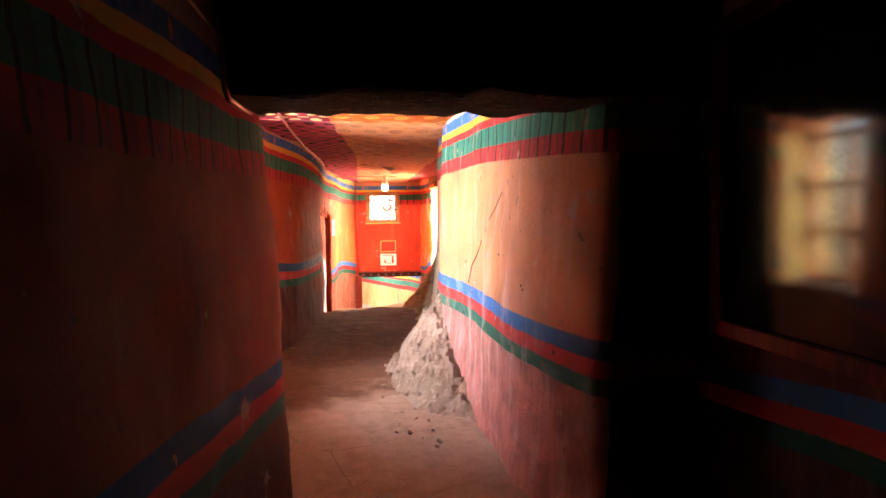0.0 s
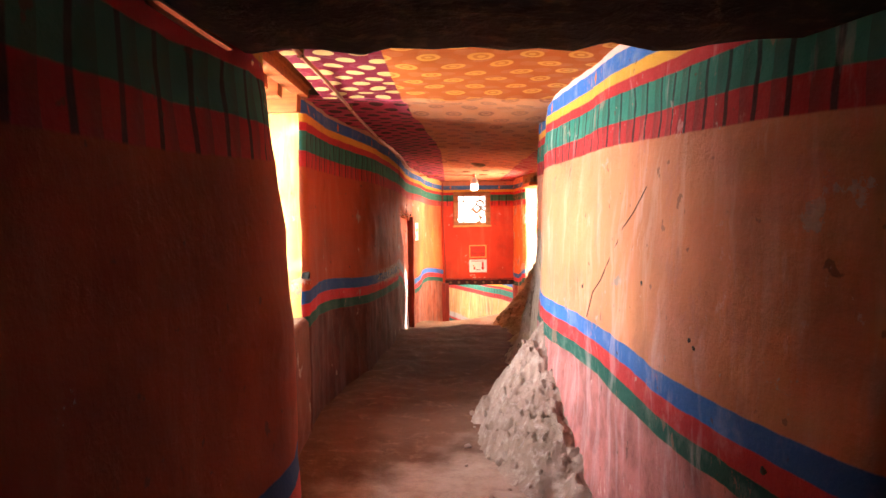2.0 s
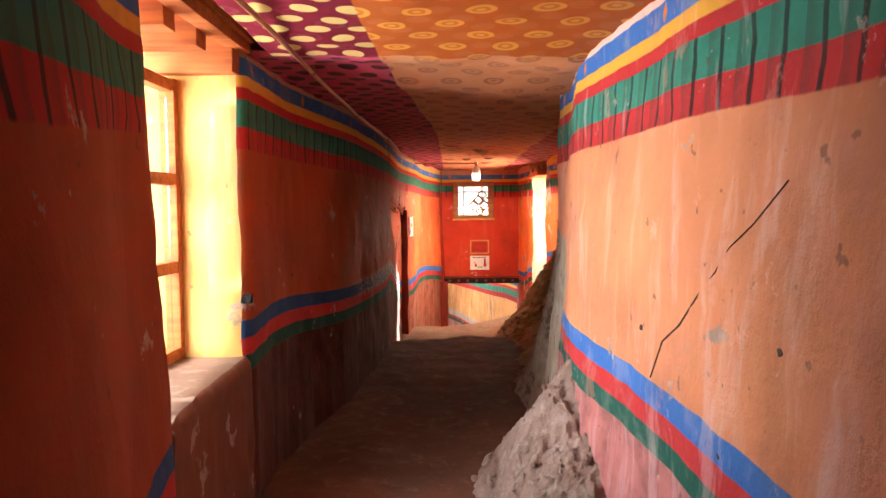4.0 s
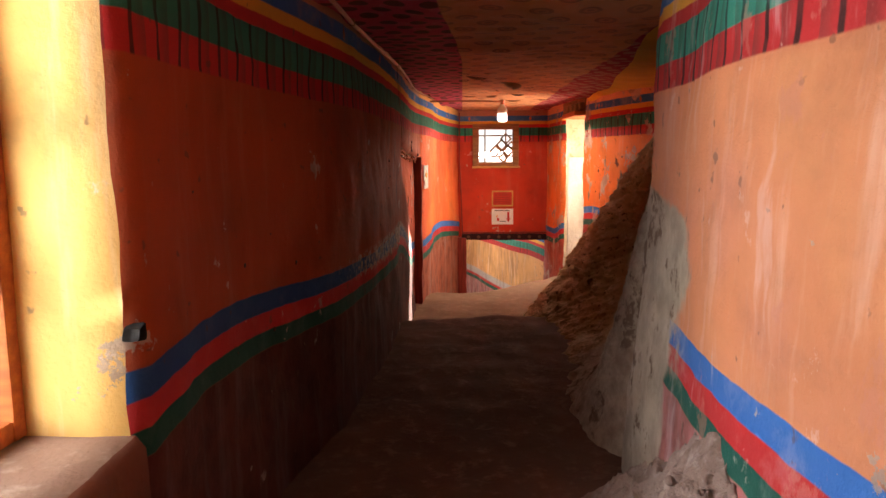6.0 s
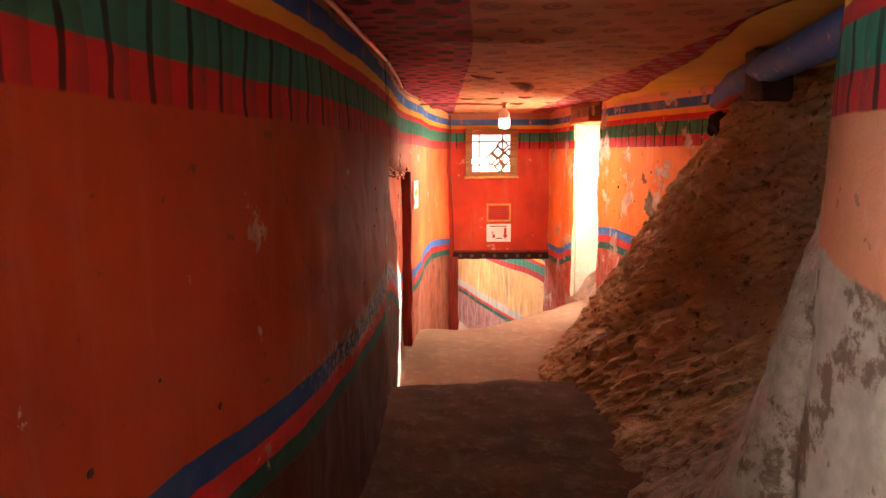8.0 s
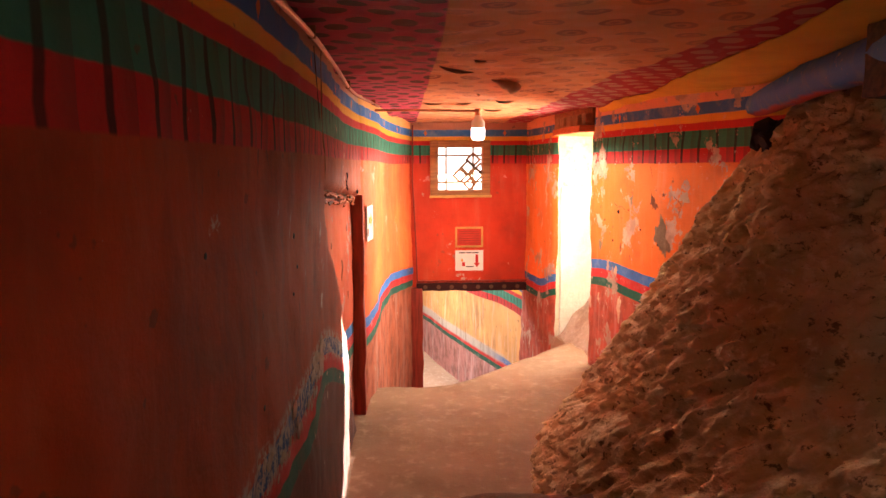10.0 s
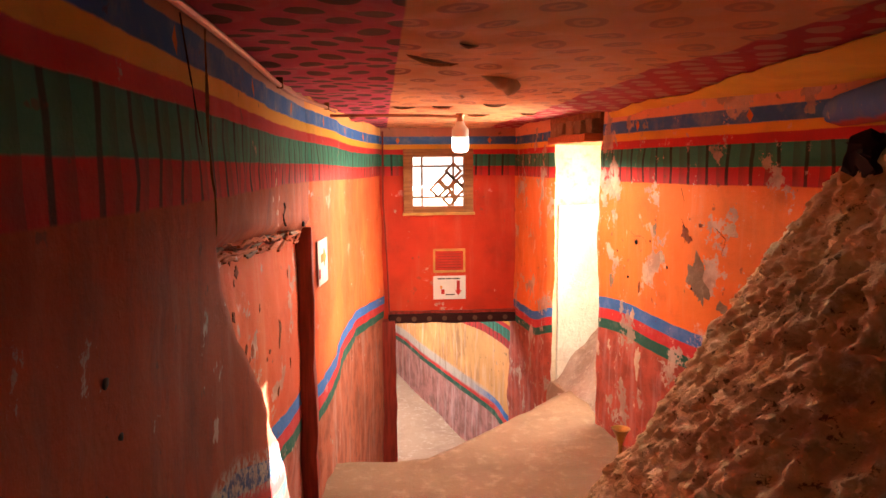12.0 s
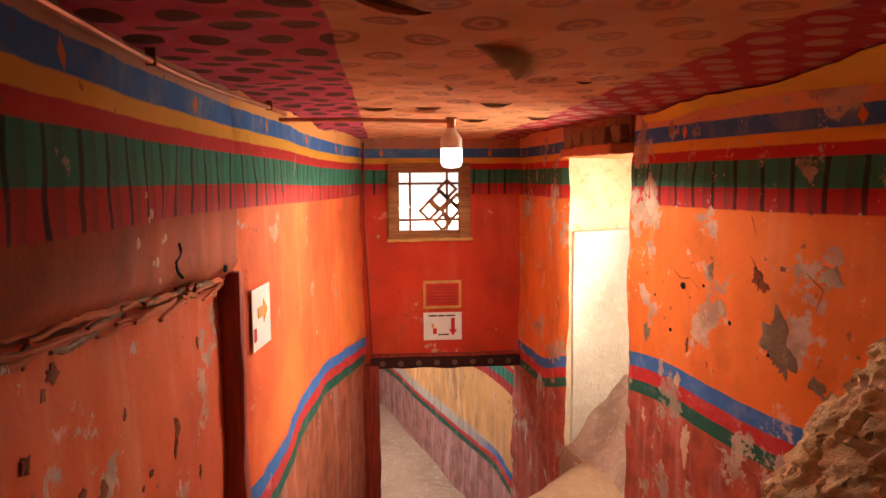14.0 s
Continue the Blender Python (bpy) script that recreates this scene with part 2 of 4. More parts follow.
def floor_material():
    g = Nodes("passage_floor", 0.95)
    x, y, z = g.xyz()
    n1, n2, n3 = g.noise(1.8, 5, 0.6), g.noise(12, 6, 0.7), g.noise(70, 4, 0.6)
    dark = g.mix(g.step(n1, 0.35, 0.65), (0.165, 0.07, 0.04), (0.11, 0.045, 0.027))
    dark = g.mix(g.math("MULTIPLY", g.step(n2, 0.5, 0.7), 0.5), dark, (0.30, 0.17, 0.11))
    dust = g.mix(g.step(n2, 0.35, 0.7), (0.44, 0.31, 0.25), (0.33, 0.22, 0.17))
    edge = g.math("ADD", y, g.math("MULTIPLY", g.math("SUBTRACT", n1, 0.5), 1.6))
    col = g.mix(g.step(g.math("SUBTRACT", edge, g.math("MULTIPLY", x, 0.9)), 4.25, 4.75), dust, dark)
    crack = g.math("SUBTRACT", 1.0, g.step(g.voronoi(2.3, "DISTANCE_TO_EDGE"), 0.0, 0.012))
    col = g.mix(g.math("MULTIPLY", g.math("MULTIPLY", crack, g.step(n1, 0.5, 0.6)), 0.6), col, (0.08, 0.045, 0.03))
    col = g.mix(g.math("MULTIPLY", n3, 0.3), col, (0.09, 0.05, 0.03))
    g.bump(n2, 0.5, 0.02)
    g.bump(n3, 0.4, 0.006)
    return g.colour(col)


M_PASSAGE = floor_material()
M_FLOOR = earth("trodden_earth", (0.34, 0.21, 0.14), (0.26, 0.15, 0.10), (0.45, 0.33, 0.25), 0.35)
M_STONE = earth("clay_conglomerate", (0.36, 0.22, 0.11), (0.26, 0.15, 0.08), (0.50, 0.35, 0.20), 1.0, 1.6)
M_RUBBLE = earth("crumbled_clay", (0.43, 0.30, 0.24), (0.29, 0.19, 0.145), (0.56, 0.44, 0.37), 1.0, 1.6)
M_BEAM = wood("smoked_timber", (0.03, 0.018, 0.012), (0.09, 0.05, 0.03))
M_BARK = earth("sooty_split_timber", (0.055, 0.03, 0.018), (0.03, 0.018, 0.012), (0.16, 0.09, 0.05), 1.0)
M_BROWN = wood("brown_timber", (0.22, 0.085, 0.03), (0.36, 0.16, 0.06))
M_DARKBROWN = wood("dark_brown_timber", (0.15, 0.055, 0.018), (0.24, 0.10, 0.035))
M_ORANGEWOOD = wood("orange_painted_timber", (0.55, 0.16, 0.04), (0.38, 0.1, 0.03))
M_JAMB = wood("dark_red_timber", (0.30, 0.035, 0.02), (0.16, 0.02, 0.012), stretch=(12, 12, 1))
M_CABLE = plain("cable_conduit", (0.42, 0.16, 0.09), 0.4)
M_COPPER = plain("copper_pipe", (0.55, 0.22, 0.12), 0.35, 0.6)
M_BRASS = plain("brass", (0.65, 0.42, 0.14), 0.3, 1.0)
M_PAPER = plain("paper", (0.78, 0.74, 0.70), 0.7, vary=0.08)
M_INK = plain("red_ink", (0.55, 0.03, 0.03), 0.7)
M_DARKINK = plain("dark_ink", (0.06, 0.05, 0.05), 0.7)
M_ORANGEINK = plain("orange_ink", (0.8, 0.35, 0.08), 0.7)
M_GOLD = plain("faded_gold_border", (0.62, 0.33, 0.09), 0.6)
M_REDPANEL = plain("red_panel", (0.55, 0.035, 0.02), 0.6)
M_PLASTIC = plain("white_plastic", (0.75, 0.70, 0.66), 0.35, vary=0.05)
M_BLACK = plain("black_cloth", (0.03, 0.02, 0.02), 0.9)


# ---------- shape helpers ----------
def lerp_table(tab):
    """Smooth interpolation through a short table of (position, value)."""
    xs = np.array([a for a, _ in tab], float)
    ys = np.array([b for _, b in tab], float)
    d = np.gradient(ys, xs)

    def f(x):
        x = min(max(x, xs[0]), xs[-1])
        i = min(max(int(np.searchsorted(xs, x)) - 1, 0), len(xs) - 2)
        h = xs[i + 1] - xs[i]
        t = (x - xs[i]) / h
        a, b = ys[i], ys[i + 1]
        return float((1 + 2 * t) * (1 - t) ** 2 * a + t * (1 - t) ** 2 * h * d[i] + t * t * (3 - 2 * t) * b + t * t * (t - 1) * h * d[i + 1])

    return f


def fbm(p, scale, octaves=3):
    return noise.fractal(Vector(p) * scale, 0.9, 2.1, octaves)


def link(name, bm, mats, smooth=True, angle=40):
    me = bpy.data.meshes.new(name)
    bmesh.ops.recalc_face_normals(bm, faces=bm.faces)
    bm.to_mesh(me)
    bm.free()
    for m in mats if isinstance(mats, (list, tuple)) else [mats]:
        me.materials.append(m)
    if smooth:
        me.polygons.foreach_set("use_smooth", [True] * len(me.polygons))
        me.set_sharp_from_angle(angle=radians(angle))
    return new(name, me)


def part(name, bm, material, parent, label="", smooth=True, angle=40):
    ob = link(name, bm, material, smooth, angle)
    ob.parent = parent
    if label:
        ob["label"] = label
    return ob


def thing(name, at, label, category, group="", kind=""):
    ob = new(name)
    ob.location = at
    ob.empty_display_size = 0.1
    return tagged(ob, label, category, group, kind)


def box(lo, hi, bevel=0.004, rough=0.0, cuts=0, seed=0):
    """A block between two corners, edges rounded; rough bends its surface."""
    bm = bmesh.new()
    bmesh.ops.create_cube(bm, size=1)
    lo, hi = Vector(lo), Vector(hi)
    for v in bm.verts:
        v.co = Vector((lo[i] + (v.co[i] + 0.5) * (hi[i] - lo[i]) for i in range(3)))
    if bevel:
        bmesh.ops.bevel(bm, geom=bm.edges[:], offset=bevel, segments=2, profile=0.6, affect="EDGES")
    if cuts:
        long_edges = [e for e in bm.edges if e.calc_length() > 0.3 * max(hi - lo)]
        bmesh.ops.subdivide_edges(bm, edges=long_edges, cuts=cuts, use_grid_fill=True)
    if rough:
        for v in bm.verts:
            v.co += Vector((fbm(v.co + Vector((seed, 0, 0)), 6), fbm(v.co + Vector((0, seed + 9, 0)), 6), fbm(v.co + Vector((0, 0, seed + 5)), 6))) * rough
    return bm


def lathe(profile, at=(0, 0, 0), seg=24):
    """A turned body from (radius, height) pairs."""
    bm = bmesh.new()
    rings = []
    for r, h in profile:
        rings.append([bm.verts.new((at[0] + r * math.cos(2 * math.pi * i / seg), at[1] + r * math.sin(2 * math.pi * i / seg), at[2] + h)) for i in range(seg)])
    for a, b in zip(rings, rings[1:]):
        for i in range(seg):
            bm.faces.new((a[i], a[(i + 1) % seg], b[(i + 1) % seg], b[i]))
    bm.faces.new(rings[0][::-1])
    bm.faces.new(rings[-1])
    return bm


def tube(points, radius, seg=8, uneven=0.0):
    """A round bar along a line of points."""
    bm = bmesh.new()
    rings = []
    pts = [Vector(p) for p in points]
    for i, p in enumerate(pts):
        t = (pts[min(i + 1, len(pts) - 1)] - pts[max(i - 1, 0)]).normalized()
        a = t.cross(Vector((0, 0, 1)) if abs(t.z) < 0.9 else Vector((1, 0, 0))).normalized()
        b = t.cross(a)
        ring = []
        for k in range(seg):
            an = 2 * math.pi * k / seg
            d = a * math.cos(an) + b * math.sin(an)
            ring.append(bm.verts.new(p + d * (radius * (1 + uneven * fbm(p + d, 3)))))
        rings.append(ring)
    for r, s in zip(rings, rings[1:]):
        for k in range(seg):
            bm.faces.new((r[k], r[(k + 1) % seg], s[(k + 1) % seg], s[k]))
    bm.faces.new(rings[0])
    bm.faces.new(rings[-1])
    return bm


def slab(name, surf, nu, nv, back, mats, hi=None, lo=None, layers=4, wobble=0.012, angle=55):
    """A thick piece of wall: a front sheet surf(u, v), rough side faces along `back`, a closed rear. mats: front, sides."""
    bm = bmesh.new()
    front = [[bm.verts.new(surf(i / nu, j / nv)) for j in range(nv + 1)] for i in range(nu + 1)]
    for i in range(nu):
        for j in range(nv):
            bm.faces.new((front[i][j], front[i + 1][j], front[i + 1][j + 1], front[i][j + 1]))
    ring = [front[i][0] for i in range(nu)] + [front[nu][j] for j in range(nv)] + [front[i][nv] for i in range(nu, 0, -1)] + [front[0][j] for j in range(nv, 0, -1)]
    sides, prev, back = [], ring, Vector(back)
    for k in range(1, layers + 1):
        cur = []
        for v in ring:
            p = v.co + back * (k / layers)
            w = wobble * (fbm(p, 5) if k < layers else 0)
            cur.append(bm.verts.new(p + Vector((0, w, w))))
        for a in range(len(ring)):
            b = (a + 1) % len(ring)
            sides.append(bm.faces.new((prev[a], prev[b], cur[b], cur[a])))
        prev = cur
    sides.append(bm.faces.new(prev))
    for f in sides:
        f.material_index = 1 if isinstance(mats, (list, tuple)) and len(mats) > 1 else 0
    for key, fun in (("hi", hi), ("lo", lo)):
        layer = bm.loops.layers.uv.new(key)
        for f in bm.faces:
            for l in f.loops:
                c = l.vert.co
                l[layer].uv = (c.y, c.z - fun(c.y)) if fun else (c.y, -1.0 if key == "hi" else 1.0)
    return link(name, bm, mats, True, angle)


def rnd(d, r):
    """How far a rounded edge falls back at the distance d from it."""
    return 0.0 if d >= r else r - math.sqrt(max(r * r - (r - d) ** 2, 0))


# ---------- plan ----------
left_x = lerp_table([(-3, -0.46), (1.0, -0.43), (2.3, -0.365), (2.85, -0.327), (3.3, -0.43), (3.7, -0.57), (4.05, -0.64), (4.9, -0.69), (5.4, -0.70), (6.2, -0.61), (6.62, -0.535), (7.3, -0.487), (8.0, -0.455), (8.9, -0.45), (10.4, -0.42), (10.8, -0.37), (12.0, -0.28), (13.0, -0.13), (13.5, -0.06)])
left_hi = lerp_table([(-3, 1.62), (1.2, 1.62), (2.85, 1.66), (4.0, 1.76), (5.1, 1.80), (6.7, 1.79), (9.4, 1.76), (10.5, 1.75), (12.6, 1.71), (13.5, 1.71)])
left_lo = lerp_table([(-3, 1.1), (1.2, 1.07), (2.85, 0.95), (3.8, 0.97), (5.1, 1.15), (6.6, 1.08), (8.2, 1.05), (8.75, 1.04), (9.2, 0.89), (10.5, 0.72), (11.5, 0.77), (13.1, 0.65), (13.5, 0.6)])
right_x = lerp_table([(2.4, 0.865), (2.6, 0.805), (2.85, 0.755), (3.1, 0.724), (3.5, 0.70), (4.2, 0.64), (5.3, 0.59), (5.6, 0.62), (6.2, 0.67), (6.7, 0.90)])
right_hi = lerp_table([(2.1, 1.69), (2.7, 1.73), (2.95, 1.74), (3.7, 1.78), (5.0, 1.79), (6.7, 1.79)])
right_lo = lerp_table([(2.1, 1.04), (3.3, 1.06), (4.1, 1.09), (5.3, 1.08), (6.7, 1.05)])
far_x = lerp_table([(9.0, 1.88), (9.8, 1.66), (10.4, 1.46), (11.3, 1.31), (12.3, 1.205), (13.4, 1.15)])
far_hi = lerp_table([(9.0, 1.74), (10.5, 1.72), (13.4, 1.70)])
far_lo = lerp_table([(9.0, 1.05), (10.15, 0.98), (11.3, 0.98), (12.3, 0.7), (12.56, 0.62), (13.4, 0.56)])
CEIL = 2.17


def wall_surf(fx, y0, y1, z0, z1, round_start=0.0, round_end=0.0, sign=-1, lean=0.0, round_top=0.0, round_low=0.0):
    """Front sheet of a long wall; rounded off at openings, bulging a little."""

    def f(u, v):
        y, z = y0 + u * (y1 - y0), z0 + v * (z1 - z0)
        x = fx(y) + 0.022 * fbm((y, z, sign), 1.6) + 0.006 * fbm((y, z, sign), 9) + lean * (z - 1.2)
        back = rnd(y - y0, round_start) + rnd(y1 - y, round_end) + rnd(z1 - z, round_top) + rnd(z - z0, round_low)
        return Vector((x + sign * min(back, 0.2), y, z))

    return f


def structure(ob, label, category):
    return tagged(ob, label, category, kind="structure")


# left side: pier, parapet under the window, long wall, blocked doorway, curved far wall
structure(slab("wall_left_near", wall_surf(left_x, -3, 4.03, -0.1, 2.4, 0, 0.05, lean=-0.05), 120, 44, (-0.4, 0, 0), [M_LEFT, M_REVEAL], left_hi, left_lo), "deep orange painted plaster wall with green and red valance band", "wall")
structure(slab("wall_left_parapet", wall_surf(left_x, 4.03, 4.93, -0.1, 1.0, round_top=0.02), 36, 40, (-0.4, 0, 0), [M_PARAPET, M_FLOOR], left_hi, left_lo), "plastered parapet with worn dusty top under the window", "wall")
def long_wall(u, v):
    z = -0.1 + 2.5 * v
    y1 = 8.58 + 1.0 * min(max(1.70 - z, 0), 1.65) + 0.02 * fbm((0, z, 3), 4)
    y = 4.93 + u * (y1 - 4.93)
    p = wall_surf(left_x, 4.93, 10.4, -0.1, 2.4, 0.03, 0.0)((y - 4.93) / 5.47, v)
    return p + Vector((-rnd(y1 - y, 0.025) * min(max((1.66 - z) / 0.1, 0), 1), 0, 0))


structure(slab("wall_left_long", long_wall, 96, 56, (-0.4, 0, 0), [M_LEFT, M_REVEAL], left_hi, left_lo), "deep orange painted plaster wall with striped bands", "wall")
fill_x = lerp_table([(8.5, -0.53), (9.6, -0.53), (10.2, -0.49), (10.5, -0.48)])


def over_doorway(u, v):
    low = 1.65 - 0.13 * u + 0.02 * fbm((u * 3, 0, 4), 3, 4)
    z = low + v * (2.4 - low)
    p = wall_surf(left_x, 8.60, 10.45, 0.0, 2.4)(u, z / 2.4)
    return p + Vector((-rnd(z - low, 0.03), 0, 0))


structure(slab("wall_left_over_doorway", over_doorway, 60, 22, (-0.4, 0, 0), [M_LEFT, M_BROWN], left_hi, left_lo), "painted plaster above a blocked doorway, broken along its edge", "wall")
structure(slab("wall_left_blocked_doorway", wall_surf(fill_x, 8.6, 10.5, -0.3, 1.72), 44, 44, (-0.2, 0, 0), [M_FILL], None, left_lo), "rough orange plaster filling a blocked doorway", "wall")
structure(slab("wall_left_far", wall_surf(left_x, 10.45, 13.4, -2.0, 2.4, 0.02, 0), 60, 70, (-0.4, 0, 0), [M_L3, M_JAMB], left_hi, left_lo), "curving coral orange plaster wall with rising blue and green stripe", "wall")

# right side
structure(slab("wall_right_near", wall_surf(lambda y: 1.222, -3, 2.6, -0.1, 2.4, sign=1), 60, 30, (0.3, 0, 0), [M_SHADEWALL], left_hi, left_lo), "dark red painted wall with its deep shade put into the paint colour", "wall")
# the bulge's near end face is shaded by colour: near-black red, not orange
structure(slab("wall_right_bulge", wall_surf(right_x, 2.42, 6.6, -0.1, 2.4, 0.03, 0.12, 1, 0.05), 100, 56, (0.45, 0.05, 0), [M_RIGHT, M_SHADEWALL], right_hi, right_lo), "bulging pale orange plaster wall with blue, red and green stripe, bare clay at its end", "wall")
structure(slab("wall_right_far", wall_surf(far_x, 9.0, 11.38, -0.2, 2.4, 0, 0.05, 1), 60, 56, (0.45, 0.1, 0), [M_FAR, M_WHITE], far_hi, far_lo), "bright orange plaster wall, flaking, with striped bands", "wall")
structure(slab("wall_right_over_opening", wall_surf(far_x, 11.38, 12.28, 1.97, 2.4, sign=1), 24, 12, (0.45, 0.1, 0), [M_BROWN, M_BROWN], far_hi, far_lo), "rough timber and brick header over the opening", "wall")
structure(slab("wall_right_sill", wall_surf(far_x, 11.38, 12.28, -2.0, 0.12, sign=1, round_top=0.04), 24, 30, (0.45, 0.1, 0), [M_FLOOR, M_FLOOR], None, None), "worn clay sill of the opening", "wall")
structure(slab("wall_right_end", wall_surf(far_x, 12.28, 13.9, -2.0, 2.4, 0.04, 0, 1), 36, 70, (0.45, 0.12, 0), [M_FAR, M_OCHRE], far_hi, far_lo), "orange plaster wall beside the opening with whitewashed reveal", "wall")
structure(slab("wall_behind_rock", wall_surf(lambda y: 2.0, 6.0, 9.4, -0.1, 2.4, sign=1), 20, 12, (0.2, 0, 0), [M_STONE]), "dark clay face behind the rock", "wall")


# end wall with the little window
def end_surf(x0, x1, z0, z1):
    def f(u, v):
        x, z = x0 + u * (x1 - x0), z0 + v * (z1 - z0)
        return Vector((x, 13.4 + 0.012 * fbm((x, z, 3), 2), z))

    return f


def end_uv(ob):
    """Bands on the end wall run along x."""
    for key, z0 in (("hi", 1.705), ("lo", -1.0)):
        lay = ob.data.uv_layers[key].data
        for l in ob.data.loops:
            c = ob.data.vertices[l.vertex_index].co
            lay[l.index].uv = (c.x, c.z - z0)


END = [(-0.3, 0.17, 0.37, 2.4), (0.72, 1.6, 0.37, 2.4), (0.17, 0.72, 0.37, 1.40), (0.17, 0.72, 1.91, 2.4)]
for k, (x0, x1, z0, z1) in enumerate(END):
    ob = slab("wall_end_%d" % (k + 1), end_surf(x0, x1, z0, z1), 18, 18, (0, 0.3, 0), [M_RED, M_BROWN])
    end_uv(ob)
    structure(ob, "vermilion painted end wall above the stair door", "wall")
ob = slab("wall_end_5", end_surf(-0.3, 0.03, -2, 0.37), 8, 24, (0, 0.3, 0), [M_JAMB])
structure(ob, "dark timber door post of the stair doorway", "wall")


# ---------- floors ----------
def floor_z(x, y):
    z = 0.30 + 0.08 * min(max((y - 3.2) / 1.6, 0), 1)
    z += 0.025 * fbm((x, y, 0), 1.4) + 0.012 * fbm((x, y, 4), 6)
    return z


def sheet(name, fz, x0, x1, y0, y1, nx, ny, depth, mats, keep=None):
    bm = bmesh.new()
    grid = {}
    for i in range(nx + 1):
        for j in range(ny + 1):
            x, y = x0 + (x1 - x0) * i / nx, y0 + (y1 - y0) * j / ny
            grid[i, j] = bm.verts.new((x, y, fz(x, y)))
    for i in range(nx):
        for j in range(ny):
            if keep is None or keep(x0 + (x1 - x0) * (i + 0.5) / nx, y0 + (y1 - y0) * (j + 0.5) / ny):
                bm.faces.new((grid[i, j], grid[i + 1, j], grid[i + 1, j + 1], grid[i, j + 1]))
    bmesh.ops.delete(bm, geom=[v for v in bm.verts if not v.link_faces], context="VERTS")
    r = bmesh.ops.extrude_face_region(bm, geom=bm.faces[:])
    for v in r["geom"]:
        if isinstance(v, bmesh.types.BMVert):
            v.co.z -= depth
    return link(name, bm, mats, True, 50)


def landing_z(x, y):
    edge = 11.02 + 0.0 * x if x < 0.2 else 11.02 + 0.95 * (x - 0.2)
    z = 0.10 + 0.05 * max(x - 0.6, 0) + 0.02 * fbm((x, y, 7), 2) + 0.008 * fbm((x, y, 4), 7)
    return z - rnd(edge - y, 0.08)


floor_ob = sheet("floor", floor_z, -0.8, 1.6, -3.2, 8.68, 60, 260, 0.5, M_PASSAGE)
for v in floor_ob.data.vertices:
    if v.co.y > 8.4:
        v.co.y += 0.09 * fbm((v.co.x, 0, 2), 3.0, 4) * (v.co.y - 8.4) / 0.28
        v.co.z -= rnd(8.68 - v.co.y, 0.05) * 0.7
structure(floor_ob, "uneven trodden earth floor of the passage", "floor")
structure(sheet("floor_landing", landing_z, -0.8, 2.2, 8.6, 12.2, 70, 84, 0.3, M_LANDING, lambda x, y: y < (11.02 if x < 0.2 else 11.02 + 0.95 * (x - 0.2))), "worn earth landing with a rounded lip", "floor")
for k in range(8):
    y0, z = 10.9 + 0.3 * k, -0.1 - 0.19 * k
    structure(link("step_%d" % (k + 1), box((-0.5, y0, z - 0.5), (1.3, y0 + 0.34 if k < 7 else 13.9, z), 0.015, 0.012, 4, k), M_FLOOR), "worn clay step going down", "step")


def pass_z(x, y):
    return -1.47 + 0.015 * fbm((x, y, 2), 2)


structure(sheet("floor_lower", pass_z, -2.5, 2.0, 13.3, 19.5, 30, 40, 0.3, M_FLOOR), "earth floor of the lower passage", "floor")
pass_x = lerp_table([(13.6, 1.16), (14.4, 1.06), (15.2, 0.82), (16.4, 0.5), (17.9, 0.08), (19.4, -0.5)])
structure(slab("wall_lower_right", wall_surf(pass_x, 13.65, 19.4, -1.6, 3.4, sign=1), 60, 40, (0.4, 0.1, 0), [M_PASS], lambda y: -0.02 - 0.03 * (y - 14), lambda y: -0.68 - 0.01 * (y - 14)), "curving ochre plaster wall with blue stripe beyond the stair door", "wall")
structure(slab("wall_lower_left", wall_surf(lambda y: -1.4, 13.7, 19.4, -1.6, 1.2, sign=-1), 20, 12, (-0.3, 0, 0), [M_PASS]), "plaster wall of the lower passage", "wall")
structure(link("wall_lower_end", box((-1.8, 19.4, -1.6), (1.0, 19.7, 1.6), 0), M_PASS), "plaster wall at the end of the lower passage", "wall")
# never in view: added behind the camera to close the passage to daylight
structure(link("wall_behind", box((-0.9, -3.3, -0.2), (1.6, -3.0, 2.5), 0), M_SHADEWALL), "unseen dark wall added to close the passage behind", "wall")


